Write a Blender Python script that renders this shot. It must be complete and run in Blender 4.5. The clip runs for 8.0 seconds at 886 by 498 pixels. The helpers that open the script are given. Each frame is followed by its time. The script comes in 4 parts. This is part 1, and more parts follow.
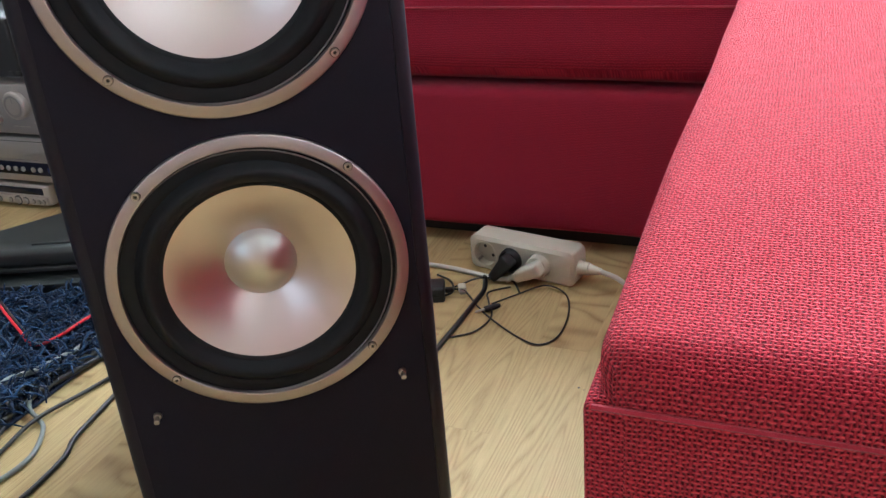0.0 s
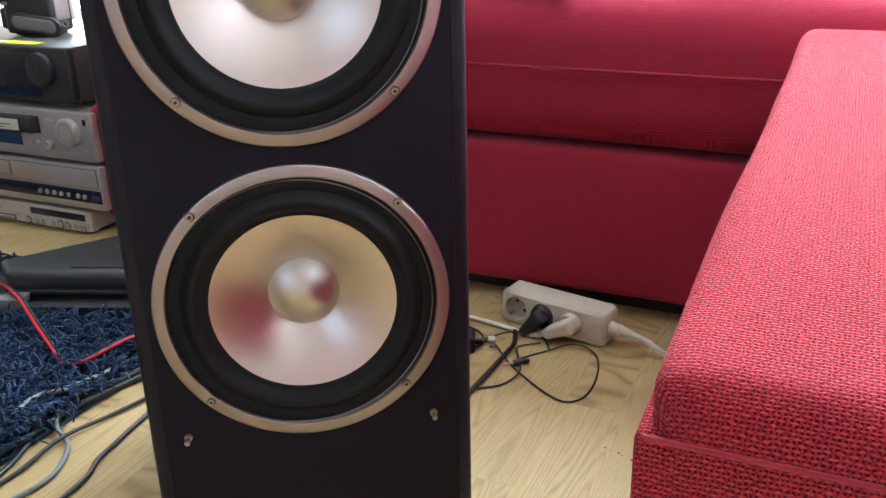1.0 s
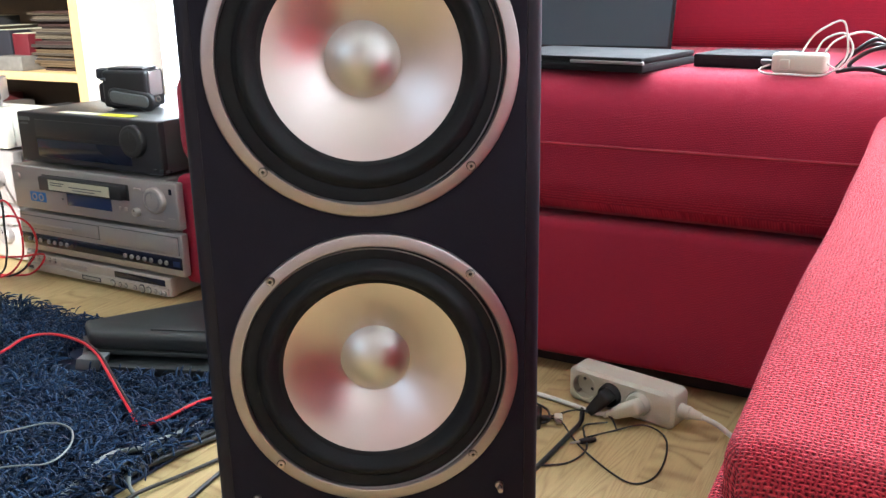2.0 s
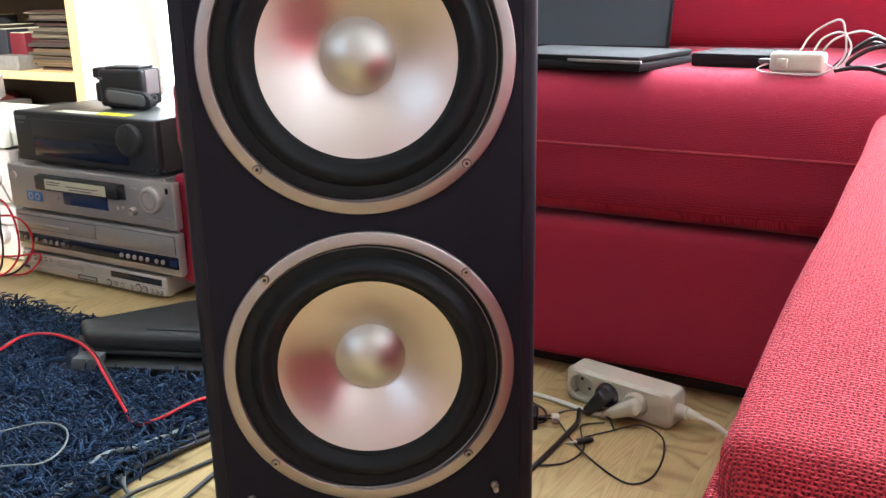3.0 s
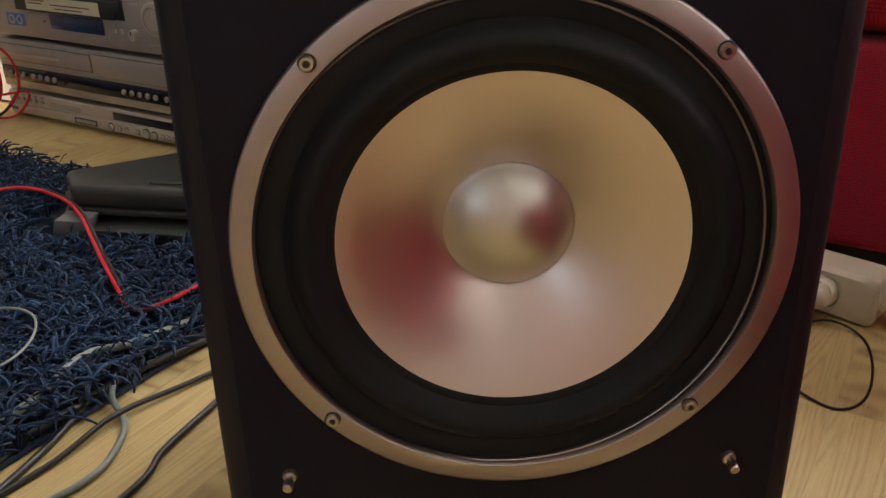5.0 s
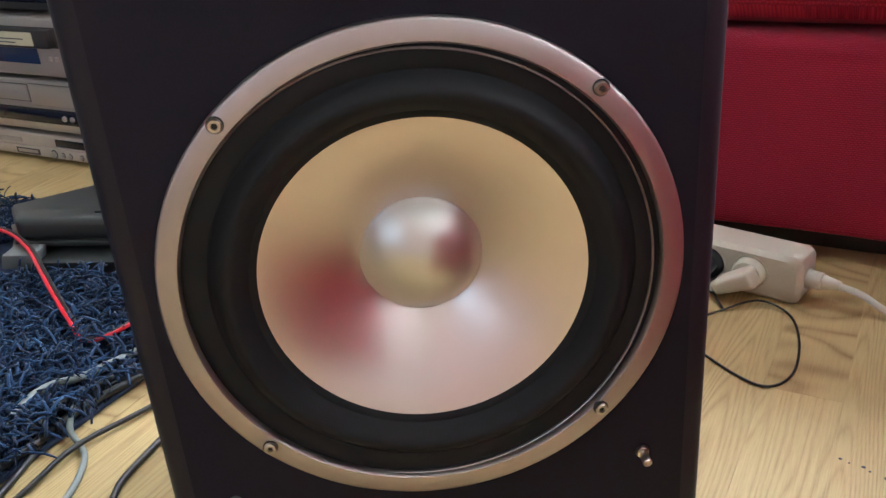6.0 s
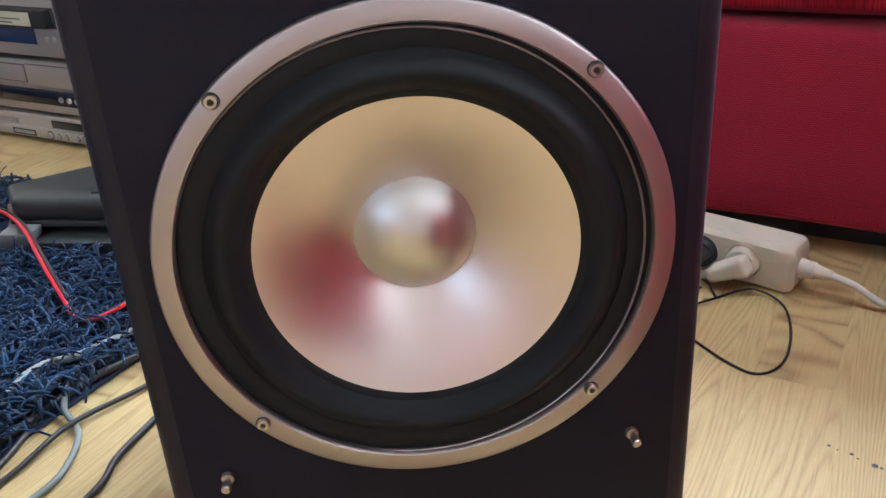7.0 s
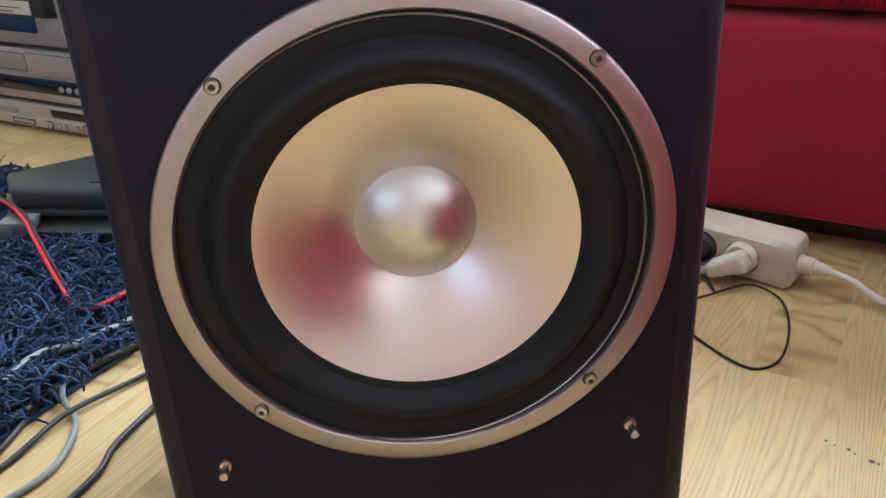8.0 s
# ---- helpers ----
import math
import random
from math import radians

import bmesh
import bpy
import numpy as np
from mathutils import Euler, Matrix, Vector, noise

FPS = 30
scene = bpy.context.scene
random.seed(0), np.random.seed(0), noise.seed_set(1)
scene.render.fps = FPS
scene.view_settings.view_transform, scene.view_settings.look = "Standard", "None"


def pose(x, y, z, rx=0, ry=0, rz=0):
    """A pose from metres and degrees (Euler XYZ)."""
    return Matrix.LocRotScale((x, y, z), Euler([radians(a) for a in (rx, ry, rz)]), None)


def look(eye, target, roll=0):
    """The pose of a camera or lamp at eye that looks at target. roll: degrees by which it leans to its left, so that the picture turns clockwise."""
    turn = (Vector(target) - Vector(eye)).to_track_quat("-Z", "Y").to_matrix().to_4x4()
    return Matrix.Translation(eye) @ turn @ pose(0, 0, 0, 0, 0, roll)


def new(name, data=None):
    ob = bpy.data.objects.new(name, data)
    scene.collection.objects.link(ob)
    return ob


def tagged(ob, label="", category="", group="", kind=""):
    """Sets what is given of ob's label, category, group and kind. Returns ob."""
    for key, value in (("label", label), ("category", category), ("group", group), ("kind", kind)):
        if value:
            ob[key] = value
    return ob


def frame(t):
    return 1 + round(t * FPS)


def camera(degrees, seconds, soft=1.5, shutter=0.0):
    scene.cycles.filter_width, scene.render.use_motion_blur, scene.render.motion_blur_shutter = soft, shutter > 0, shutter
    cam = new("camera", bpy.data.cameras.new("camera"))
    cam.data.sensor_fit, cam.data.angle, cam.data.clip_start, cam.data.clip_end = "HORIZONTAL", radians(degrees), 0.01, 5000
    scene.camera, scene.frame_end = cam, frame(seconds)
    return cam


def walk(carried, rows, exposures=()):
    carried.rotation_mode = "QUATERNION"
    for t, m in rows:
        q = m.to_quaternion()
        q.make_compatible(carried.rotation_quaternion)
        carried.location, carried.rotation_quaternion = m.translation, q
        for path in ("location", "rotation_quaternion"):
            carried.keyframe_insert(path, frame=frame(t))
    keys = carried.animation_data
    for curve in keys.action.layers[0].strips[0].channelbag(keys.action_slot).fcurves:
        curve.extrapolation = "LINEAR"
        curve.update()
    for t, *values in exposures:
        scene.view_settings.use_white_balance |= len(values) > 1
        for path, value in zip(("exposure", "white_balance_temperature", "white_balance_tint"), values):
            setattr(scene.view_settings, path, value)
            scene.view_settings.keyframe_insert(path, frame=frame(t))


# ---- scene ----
cam = camera(52.6, 8.0)
EXPOSURES = [(0, 0.80, 5850, 12), (0.8, 0.94, 5850, 12), (3.7, 1.08, 6050, 12), (4.5, 0.72, 6450, 15), (4.8, 0.2, 7450, 17), (5.2, 0.2, 7450, 17), (6.3, 1.22, 5750, 14), (8, 1.22, 5750, 14)]
PATH = [
    (0, (0.041, -0.679, 0.63), (0.334, 1.103, -0.23), -5.0),
    (0.2, (0.031, -0.681, 0.622), (0.346, 1.12, -0.188), -2.5),
    (0.5, (0.023, -0.687, 0.618), (0.314, 1.14, -0.142), -1.0),
    (1, (0.022, -0.69, 0.619), (0.279, 1.153, -0.113), -1.4),
    (1.5, (0.017, -0.7, 0.62), (0.188, 1.193, -0.005), -1.2),
    (1.7, (0.016, -0.707, 0.62), (0.133, 1.207, 0.053), -1.1),
    (3, (0.019, -0.703, 0.616), (0.14, 1.212, 0.052), -1.0),
    (3.5, (0.019, -0.701, 0.617), (0.11, 1.22, 0.067), -1.8),
    (4, (0.02, -0.59, 0.575), (0.093, 1.298, -0.081), -2.0),
    (4.2, (0.016, -0.518, 0.551), (0.081, 1.368, -0.11), -1.6),
    (4.4, (-0.007, -0.452, 0.542), (0.013, 1.432, -0.127), -1.5),
    (4.5, (-0.021, -0.428, 0.538), (-0.017, 1.448, -0.154), -1.5),
    (4.7, (-0.033, -0.377, 0.512), (-0.057, 1.468, -0.26), -1.8),
    (4.8, (-0.038, -0.362, 0.495), (-0.052, 1.467, -0.315), -2.1),
    (5, (-0.037, -0.353, 0.471), (-0.005, 1.459, -0.375), -1.5),
    (5.2, (-0.03, -0.352, 0.482), (0.036, 1.469, -0.343), -3.5),
    (6.3, (-0.013, -0.378, 0.5), (0.103, 1.412, -0.385), -4.4),
    (6.5, (-0.013, -0.378, 0.499), (0.104, 1.41, -0.39), -4.2),
    (7, (-0.013, -0.378, 0.497), (0.104, 1.408, -0.395), -3.7),
    (7.5, (-0.014, -0.379, 0.495), (0.105, 1.405, -0.401), -3.4),
    (8, (-0.014, -0.379, 0.494), (0.105, 1.402, -0.407), -3.1),
]
walk(cam, [(t, look(eye, target, roll)) for t, eye, target, roll in PATH], EXPOSURES)

# ---- light and exposure ----
world = bpy.data.worlds.new("world")
scene.world = world
world.use_nodes = True
wn = world.node_tree
bg = wn.nodes["Background"]
sky = wn.nodes.new("ShaderNodeTexSky")
sky.sky_type, sky.sun_disc = "NISHITA", False
sky.sun_elevation, sky.sun_rotation = radians(21), radians(175)
wn.links.new(sky.outputs[0], bg.inputs[0])
bg.inputs[1].default_value = 0.08

ROOM_TURN = -33.2


def room(u, v, z=0.0, turn=0.0):
    """A pose in the room's own axes: u along the sofa, v towards the far wall."""
    return pose(0, 0, 0, 0, 0, ROOM_TURN) @ pose(u, v, z, 0, 0, turn)


def rp(u, v, z=0.0):
    return room(u, v, z).translation


sun = new("sun", bpy.data.lights.new("sun", "SUN"))
sun.data.energy, sun.data.angle, sun.data.color = 5.0, radians(0.5), (1.0, 0.95, 0.86)
sun.matrix_world = look(rp(-0.20, -2.5, 1.55), rp(-1.62, 0.65, 0.20))


def window_lamp(name, m, width, height, watts, colour):
    lamp = new(name, bpy.data.lights.new(name, "AREA"))
    lamp.data.shape, lamp.data.size, lamp.data.size_y = "RECTANGLE", width, height
    lamp.data.energy, lamp.data.color = watts, colour
    lamp.matrix_world = m


window_lamp("balcony_daylight", look(rp(-2.4, 1.82, 1.05), rp(-2.4, 0.0, 0.9)), 0.95, 1.9, 45, (0.86, 0.94, 1.0))
window_lamp("sofa_window_daylight", look(rp(0.35, 1.82, 1.52), rp(0.25, 0.0, 1.1)), 1.9, 1.3, 102, (0.88, 0.96, 0.975))
window_lamp("window_daylight", look(rp(-0.6, -2.42, 1.6), rp(-0.1, 0.0, 1.3)), 1.3, 1.35, 2.2, (0.85, 1.0, 0.95))


# ---- materials ----
def mat(name, base=(0.5, 0.5, 0.5), rough=0.5, metal=0.0, **more):
    m = bpy.data.materials.new(name)
    m.use_nodes = True
    p = m.node_tree.nodes["Principled BSDF"]
    p.inputs["Base Color"].default_value = (*base, 1)
    p.inputs["Roughness"].default_value = rough
    p.inputs["Metallic"].default_value = metal
    for key, value in more.items():
        p.inputs[key.replace("_", " ")].default_value = value
    return m


class Nodes:
    """Short calls for building a node tree."""

    def __init__(self, m):
        self.t, self.p = m.node_tree, m.node_tree.nodes["Principled BSDF"]

    def add(self, kind, **sets):
        n = self.t.nodes.new("ShaderNode" + kind)
        for key, value in sets.items():
            if key == "op":
                n.operation = value
            elif key == "mode":
                n.blend_type = value
        return n

    def link(self, a, b):
        self.t.links.new(a, b)

    def math(self, op, a, b=None):
        n = self.add("Math", op=op)
        for k, v in enumerate((a, b)):
            if v is None:
                continue
            if isinstance(v, (int, float)):
                n.inputs[k].default_value = v
            else:
                self.link(v, n.inputs[k])
        return n.outputs[0]

    def coords(self, kind="Object"):
        return self.add("TexCoord").outputs[kind]

    def scaled(self, vec, scale, turn=0.0):
        n = self.add("Mapping")
        self.link(vec, n.inputs[0])
        n.inputs["Rotation"].default_value = (0, 0, radians(turn))
        n.inputs["Scale"].default_value = scale
        return n.outputs[0]

    def noise(self, vec, scale, detail=3.0, rough=0.5):
        n = self.add("TexNoise")
        self.link(vec, n.inputs["Vector"])
        n.inputs["Scale"].default_value, n.inputs["Detail"].default_value, n.inputs["Roughness"].default_value = scale, detail, rough
        return n.outputs["Fac"]

    def ramp(self, fac, stops):
        n = self.add("ValToRGB")
        self.link(fac, n.inputs[0])
        e = n.color_ramp.elements
        while len(e) < len(stops):
            e.new(0.5)
        for k, (at, colour) in enumerate(stops):
            e[k].position, e[k].color = at, (*colour, 1)
        return n.outputs[0]

    def mix(self, fac, a, b, mode="MIX"):
        n = self.add("MixRGB", mode=mode)
        for k, v in enumerate((fac, a, b)):
            if isinstance(v, (int, float)):
                n.inputs[k].default_value = v
            elif isinstance(v, tuple):
                n.inputs[k].default_value = (*v, 1)
            else:
                self.link(v, n.inputs[k])
        return n.outputs[0]

    def bump(self, height, strength, distance):
        n = self.add("Bump")
        n.inputs["Strength"].default_value, n.inputs["Distance"].default_value = strength, distance
        self.link(height, n.inputs["Height"])
        self.link(n.outputs[0], self.p.inputs["Normal"])
        return n


def speckled(name, base, rough, metal=0.0, grain=400.0, amount=0.25, relief=0.0002, wear=4.0, **more):
    """A surface whose colour, gloss and height vary finely and broadly."""
    m = mat(name, base, rough, metal, **more)
    n = Nodes(m)
    co = n.coords()
    fine, broad = n.noise(co, grain, 3), n.noise(co, wear, 4, 0.6)
    both = n.math("ADD", n.math("MULTIPLY", fine, 0.5), n.math("MULTIPLY", broad, 0.5))
    low, high = tuple(c * (1 - amount) for c in base), tuple(min(1, c * (1 + amount)) for c in base)
    n.link(n.ramp(both, ((0.3, low), (0.7, high))), n.p.inputs["Base Color"])
    n.link(n.math("ADD", n.math("MULTIPLY", broad, 0.25), rough - 0.12), n.p.inputs["Roughness"])
    if relief:
        n.bump(fine, 0.5, relief)
    return m


def woven_red(name, relief, fleck, sheen, low, mid, high):
    """Coarse cloth: low is the shade painted into the gaps, mid and high are the colours of the warp and the raised
    weft.
    """
    m = mat(name, mid, 0.85, 0, Sheen_Weight=sheen, Sheen_Roughness=0.20, Specular_IOR_Level=0.08)
    n = Nodes(m)
    n.p.inputs["Sheen Tint"].default_value = (1.0, 0.68, 0.72, 1)
    uv = n.coords("UV")
    wob = n.add("TexNoise")
    n.link(uv, wob.inputs["Vector"])
    wob.inputs["Scale"].default_value, wob.inputs["Detail"].default_value = 210.0, 4.0
    mixed = n.add("VectorMath", op="MULTIPLY_ADD")
    n.link(wob.outputs["Color"], mixed.inputs[0])
    mixed.inputs[1].default_value = (0.0034, 0.0030, 0.0)
    n.link(uv, mixed.inputs[2])
    sep = n.add("SeparateXYZ")
    n.link(mixed.outputs[0], sep.inputs[0])
    x, y = n.math("MULTIPLY", sep.outputs[0], 1 / 0.0021), n.math("MULTIPLY", sep.outputs[1], 1 / 0.0048)
    ax = n.math("ABSOLUTE", n.math("SUBTRACT", n.math("MODULO", n.math("ADD", x, 4001.0), 2.0), 1.0))
    ay = n.math("ABSOLUTE", n.math("SUBTRACT", n.math("MODULO", n.math("ADD", y, 4000.5), 1.0), 0.5))

    def dash(dx, dy, long, thick):
        """One raised thread crossing: an oval, longer across than along."""
        a = n.math("SUBTRACT", 1.0, n.math("POWER", n.math("DIVIDE", dx, long), 2.0))
        c = n.math("SUBTRACT", 1.0, n.math("POWER", n.math("DIVIDE", dy, thick), 2.0))
        return n.math("POWER", n.math("MULTIPLY", n.math("MAXIMUM", a, 0.0), n.math("MAXIMUM", c, 0.0)), 0.5)

    weft = n.math("MAXIMUM", dash(ax, ay, 0.84, 0.14), dash(n.math("SUBTRACT", 1.0, ax), n.math("SUBTRACT", 0.5, ay), 0.84, 0.14))
    warp = n.math("MULTIPLY", n.math("POWER", n.math("ABSOLUTE", n.math("COSINE", n.math("MULTIPLY", x, math.pi))), 1.5), 0.50)
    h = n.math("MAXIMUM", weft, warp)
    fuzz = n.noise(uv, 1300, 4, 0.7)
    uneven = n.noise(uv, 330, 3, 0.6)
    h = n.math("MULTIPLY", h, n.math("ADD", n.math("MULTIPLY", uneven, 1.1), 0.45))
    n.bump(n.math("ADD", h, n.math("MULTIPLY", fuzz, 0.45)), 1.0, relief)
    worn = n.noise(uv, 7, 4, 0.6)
    # lowest heights take the dark stop, which paints the shade between threads
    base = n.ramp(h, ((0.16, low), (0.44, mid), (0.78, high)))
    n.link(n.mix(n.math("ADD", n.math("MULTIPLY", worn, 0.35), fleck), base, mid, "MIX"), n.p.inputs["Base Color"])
    return m


def oak(name, light, dark, gloss=0.55, across=13.0, along=0.8, lines=120.0, figure=0.26):
    """Oak with its grain along the room's v axis, varied from piece to piece; a low ratio of across to along gives flame figure."""
    m = mat(name, light, gloss, Specular_IOR_Level=0.3)
    n = Nodes(m)
    co = n.scaled(n.add("NewGeometry").outputs["Position"], (1, 1, 1), 33.2)
    rnd = n.add("ObjectInfo").outputs["Random"]
    shift = n.add("CombineXYZ")
    n.link(n.math("MULTIPLY", rnd, 7.0), shift.inputs[0])
    n.link(n.math("MULTIPLY", rnd, 13.0), shift.inputs[1])
    moved = n.add("VectorMath", op="ADD")
    n.link(co, moved.inputs[0])
    n.link(shift.outputs[0], moved.inputs[1])
    field = n.noise(n.scaled(moved.outputs[0], (across, along, 1)), 1.0, 2, 0.45)
    rings = n.math("ABSOLUTE", n.math("SINE", n.math("MULTIPLY", field, lines)))
    fade = n.noise(n.scaled(moved.outputs[0], (30, 5, 1)), 1.0, 2, 0.5)
    rings = n.math("ADD", n.math("MULTIPLY", n.math("SUBTRACT", rings, 0.6), n.math("MULTIPLY", fade, 1.5)), 0.6)
    pores = n.noise(n.scaled(moved.outputs[0], (620, 26, 1)), 1.0, 4, 0.75)
    grain = n.math("ADD", n.math("MULTIPLY", rings, figure), n.math("MULTIPLY", pores, 0.92 - figure))
    base = n.ramp(grain, ((0.24, dark), (0.46, tuple(0.6 * a + 0.4 * b for a, b in zip(light, dark))), (0.66, light)))
    stain = n.noise(co, 2.2, 3, 0.6)
    base = n.mix(n.math("MULTIPLY", stain, 0.35), base, tuple(0.55 * a + 0.3 * b for a, b in zip(light, dark)))
    tone = n.ramp(rnd, ((0.0, (0.90, 0.87, 0.82)), (1.0, (1.04, 1.03, 1.0))))
    n.link(n.mix(1.0, base, tone, "MULTIPLY"), n.p.inputs["Base Color"])
    n.link(n.math("ADD", n.math("MULTIPLY", pores, 0.2), gloss - 0.1), n.p.inputs["Roughness"])
    n.bump(pores, 0.25, 0.0003)
    return m


def brushed(name, base, rough, scale=(1, 1, 1), amount=0.06):
    m = mat(name, base, rough, 1.0)
    n = Nodes(m)
    f = n.noise(n.scaled(n.coords(), scale), 300, 4, 0.6)
    n.link(n.math("ADD", n.math("MULTIPLY", f, amount * 2), rough - amount), n.p.inputs["Roughness"])
    return m


def glow(name, colour, strength):
    m = mat(name, colour, 0.9)
    n = Nodes(m)
    n.p.inputs["Emission Color"].default_value = (*colour, 1)
    n.p.inputs["Emission Strength"].default_value = strength
    return m


def yarn():
    m = mat("blue_yarn", (0.02, 0.05, 0.13), 0.85, 0, Sheen_Weight=0.15, Specular_IOR_Level=0.12)
    n = Nodes(m)
    isle = n.add("NewGeometry").outputs["Random Per Island"]
    patch = n.noise(n.coords(), 6, 3)
    base = n.ramp(isle, ((0.0, (0.005, 0.013, 0.034)), (0.6, (0.011, 0.034, 0.084)), (1.0, (0.026, 0.070, 0.152))))
    n.link(n.mix(n.math("MULTIPLY", patch, 0.4), base, (0.009, 0.024, 0.066)), n.p.inputs["Base Color"])
    n.bump(n.noise(n.coords(), 900, 2), 0.6, 0.0006)
    return m


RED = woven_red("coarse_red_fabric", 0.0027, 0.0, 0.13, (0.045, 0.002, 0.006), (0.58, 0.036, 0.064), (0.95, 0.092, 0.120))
# the ottoman's cloth, smoother; shade and haze on the sofa front darken its colours
RED_SOFA = woven_red("smooth_shaded_red_fabric", 0.0006, 0.40, 0.50, (0.09, 0.007, 0.020), (0.45, 0.034, 0.074), (0.80, 0.068, 0.116))
OAK = oak("oak_parquet", (0.62, 0.485, 0.245), (0.35, 0.235, 0.105))
OAK_FLAME = oak("flame_figured_oak", (0.61, 0.475, 0.24), (0.31, 0.20, 0.088), across=4.0, along=9.0, lines=26.0, figure=0.44)
WALL = speckled("wall_paint", (0.72, 0.72, 0.70), 0.8, grain=150, amount=0.05)
# unseen walls: colours invented to tint the cones' reflections and cut fill light
ROSE_WALL = speckled("rose_reflection_tint", (0.34, 0.25, 0.232), 0.8, grain=150, amount=0.06)
GREY_WALL = speckled("grey_green_reflection_tint", (0.21, 0.23, 0.215), 0.8, grain=150, amount=0.06)
CEIL = speckled("ceiling_paint", (0.79, 0.82, 0.77), 0.9, grain=150, amount=0.03)
WHITE_PAINT = speckled("white_gloss_paint", (0.8, 0.79, 0.75), 0.35, amount=0.04)
VINYL = speckled("black_vinyl_veneer", (0.0115, 0.0102, 0.0180), 0.48, grain=900, amount=0.35, relief=0.00015, Specular_IOR_Level=0.30)
BAFFLE = speckled("black_baffle", (0.0122, 0.0108, 0.0185), 0.6, grain=1200, amount=0.3, relief=0.0001, Specular_IOR_Level=0.13)
ALU_CONE = brushed("satin_aluminium_cone", (0.69, 0.615, 0.595), 0.34)
ALU_DOME = brushed("satin_aluminium_dome", (0.62, 0.62, 0.60), 0.37)
ALU_RING = brushed("brushed_aluminium_ring", (0.44, 0.395, 0.395), 0.42)
RUBBER = speckled("black_rubber", (0.0085, 0.0096, 0.0118), 0.5, grain=600, amount=0.2, relief=0.00005, Specular_IOR_Level=0.2)
STEEL = mat("polished_steel", (0.46, 0.43, 0.40), 0.28, 1.0)
BRONZED = mat("dull_nickel_steel", (0.52, 0.47, 0.43), 0.28, 1.0)
RED_SEAM = speckled("red_seam_thread", (0.40, 0.012, 0.035), 0.85, grain=1500, amount=0.4, relief=0.0006, Sheen_Weight=0.3)
# near black: paints the shade in small recesses, and colours a few dark parts
DARK_AND_RECESS = mat("dark_parts_and_recess_shade", (0.03, 0.03, 0.03), 0.5)
BLACK_PLASTIC = speckled("black_plastic", (0.022, 0.022, 0.024), 0.45, amount=0.3)
CASE_PLASTIC = speckled("worn_black_plastic", (0.030, 0.034, 0.034), 0.42, grain=700, amount=0.35, relief=0.0003)
GREY_PLASTIC = speckled("grey_plastic", (0.13, 0.14, 0.145), 0.5, amount=0.2)
WHITE_PLASTIC = speckled("aged_white_plastic", (0.68, 0.65, 0.55), 0.42, amount=0.06, relief=0.00005)
SILVER = speckled("silver_plastic", (0.40, 0.375, 0.365), 0.34, 0.45, amount=0.08, relief=0.00003)
SILVER_LIGHT = speckled("pale_silver_plastic", (0.50, 0.46, 0.43), 0.32, 0.4, amount=0.08, relief=0.00003)
# base colour lifted to grey to paint the window's sheen on the black cover
BLACK_COVER_SHEEN = speckled("black_sheet_metal_with_sheen", (0.085, 0.094, 0.092), 0.34, 0.0, grain=500, amount=0.4, relief=0.00006, Specular_IOR_Level=0.9)
DISPLAY = mat("dark_display", (0.012, 0.014, 0.03), 0.12)
BLUE_DISPLAY = mat("blue_tinted_display", (0.02, 0.04, 0.12), 0.10)
PAPER = speckled("label_paper", (0.62, 0.60, 0.45), 0.7, amount=0.1)
BLUE_STICKER = mat("blue_print", (0.06, 0.22, 0.55), 0.5)
YELLOW = mat("yellow_print", (0.85, 0.85, 0.02), 0.5)
RED_WIRE = speckled("red_wire", (0.62, 0.015, 0.03), 0.35, amount=0.1)
BLACK_WIRE = speckled("black_wire", (0.02, 0.02, 0.02), 0.42, amount=0.2)
GREY_WIRE = speckled("grey_wire", (0.20, 0.225, 0.215), 0.45, amount=0.15)
WHITE_WIRE = speckled("white_wire", (0.72, 0.70, 0.66), 0.4, amount=0.06)
MATT_BLACK = speckled("matt_black_plastic", (0.014, 0.014, 0.016), 0.75, amount=0.3, Specular_IOR_Level=0.25)
# dark brown paints the shade at the back of the bookcase
SHADED_WOOD = speckled("shaded_hardboard", (0.045, 0.030, 0.018), 0.7, grain=80, amount=0.2)
PALE_BOARD = speckled("pale_laminate", (0.80, 0.77, 0.68), 0.4, grain=60, amount=0.04)
BIRCH = speckled("birch_shelf", (0.60, 0.41, 0.19), 0.45, grain=60, amount=0.12)
INK_AND_GAP_SHADE = mat("grey_print_and_gap_shade", (0.06, 0.06, 0.07), 0.5)


# ---- mesh helpers ----
def thing(name, m, label, category, group="", kind=""):
    ob = new(name)
    ob.matrix_world = m
    ob.empty_display_size = 0.05
    return tagged(ob, label, category, group, kind)


def mesh_of(name, bm, material, smooth=40):
    me = bpy.data.meshes.new(name)
    bm.normal_update()
    bm.to_mesh(me)
    bm.free()
    me.materials.append(material)
    if smooth:
        me.shade_smooth()
        me.set_sharp_from_angle(angle=radians(smooth))
    return me


def part(name, bm, material, parent, label="", m=None, smooth=40):
    ob = new(name, bm if isinstance(bm, bpy.types.Mesh) else mesh_of(name, bm, material, smooth))
    if parent:
        ob.parent = parent
    if m is not None:
        ob.matrix_local = m
    if label:
        ob["label"] = label
    return ob


def single(name, bm, material, m, label, category, group="", kind="", smooth=40):
    ob = new(name, mesh_of(name, bm, material, smooth))
    ob.matrix_world = m
    return tagged(ob, label, category, group, kind)


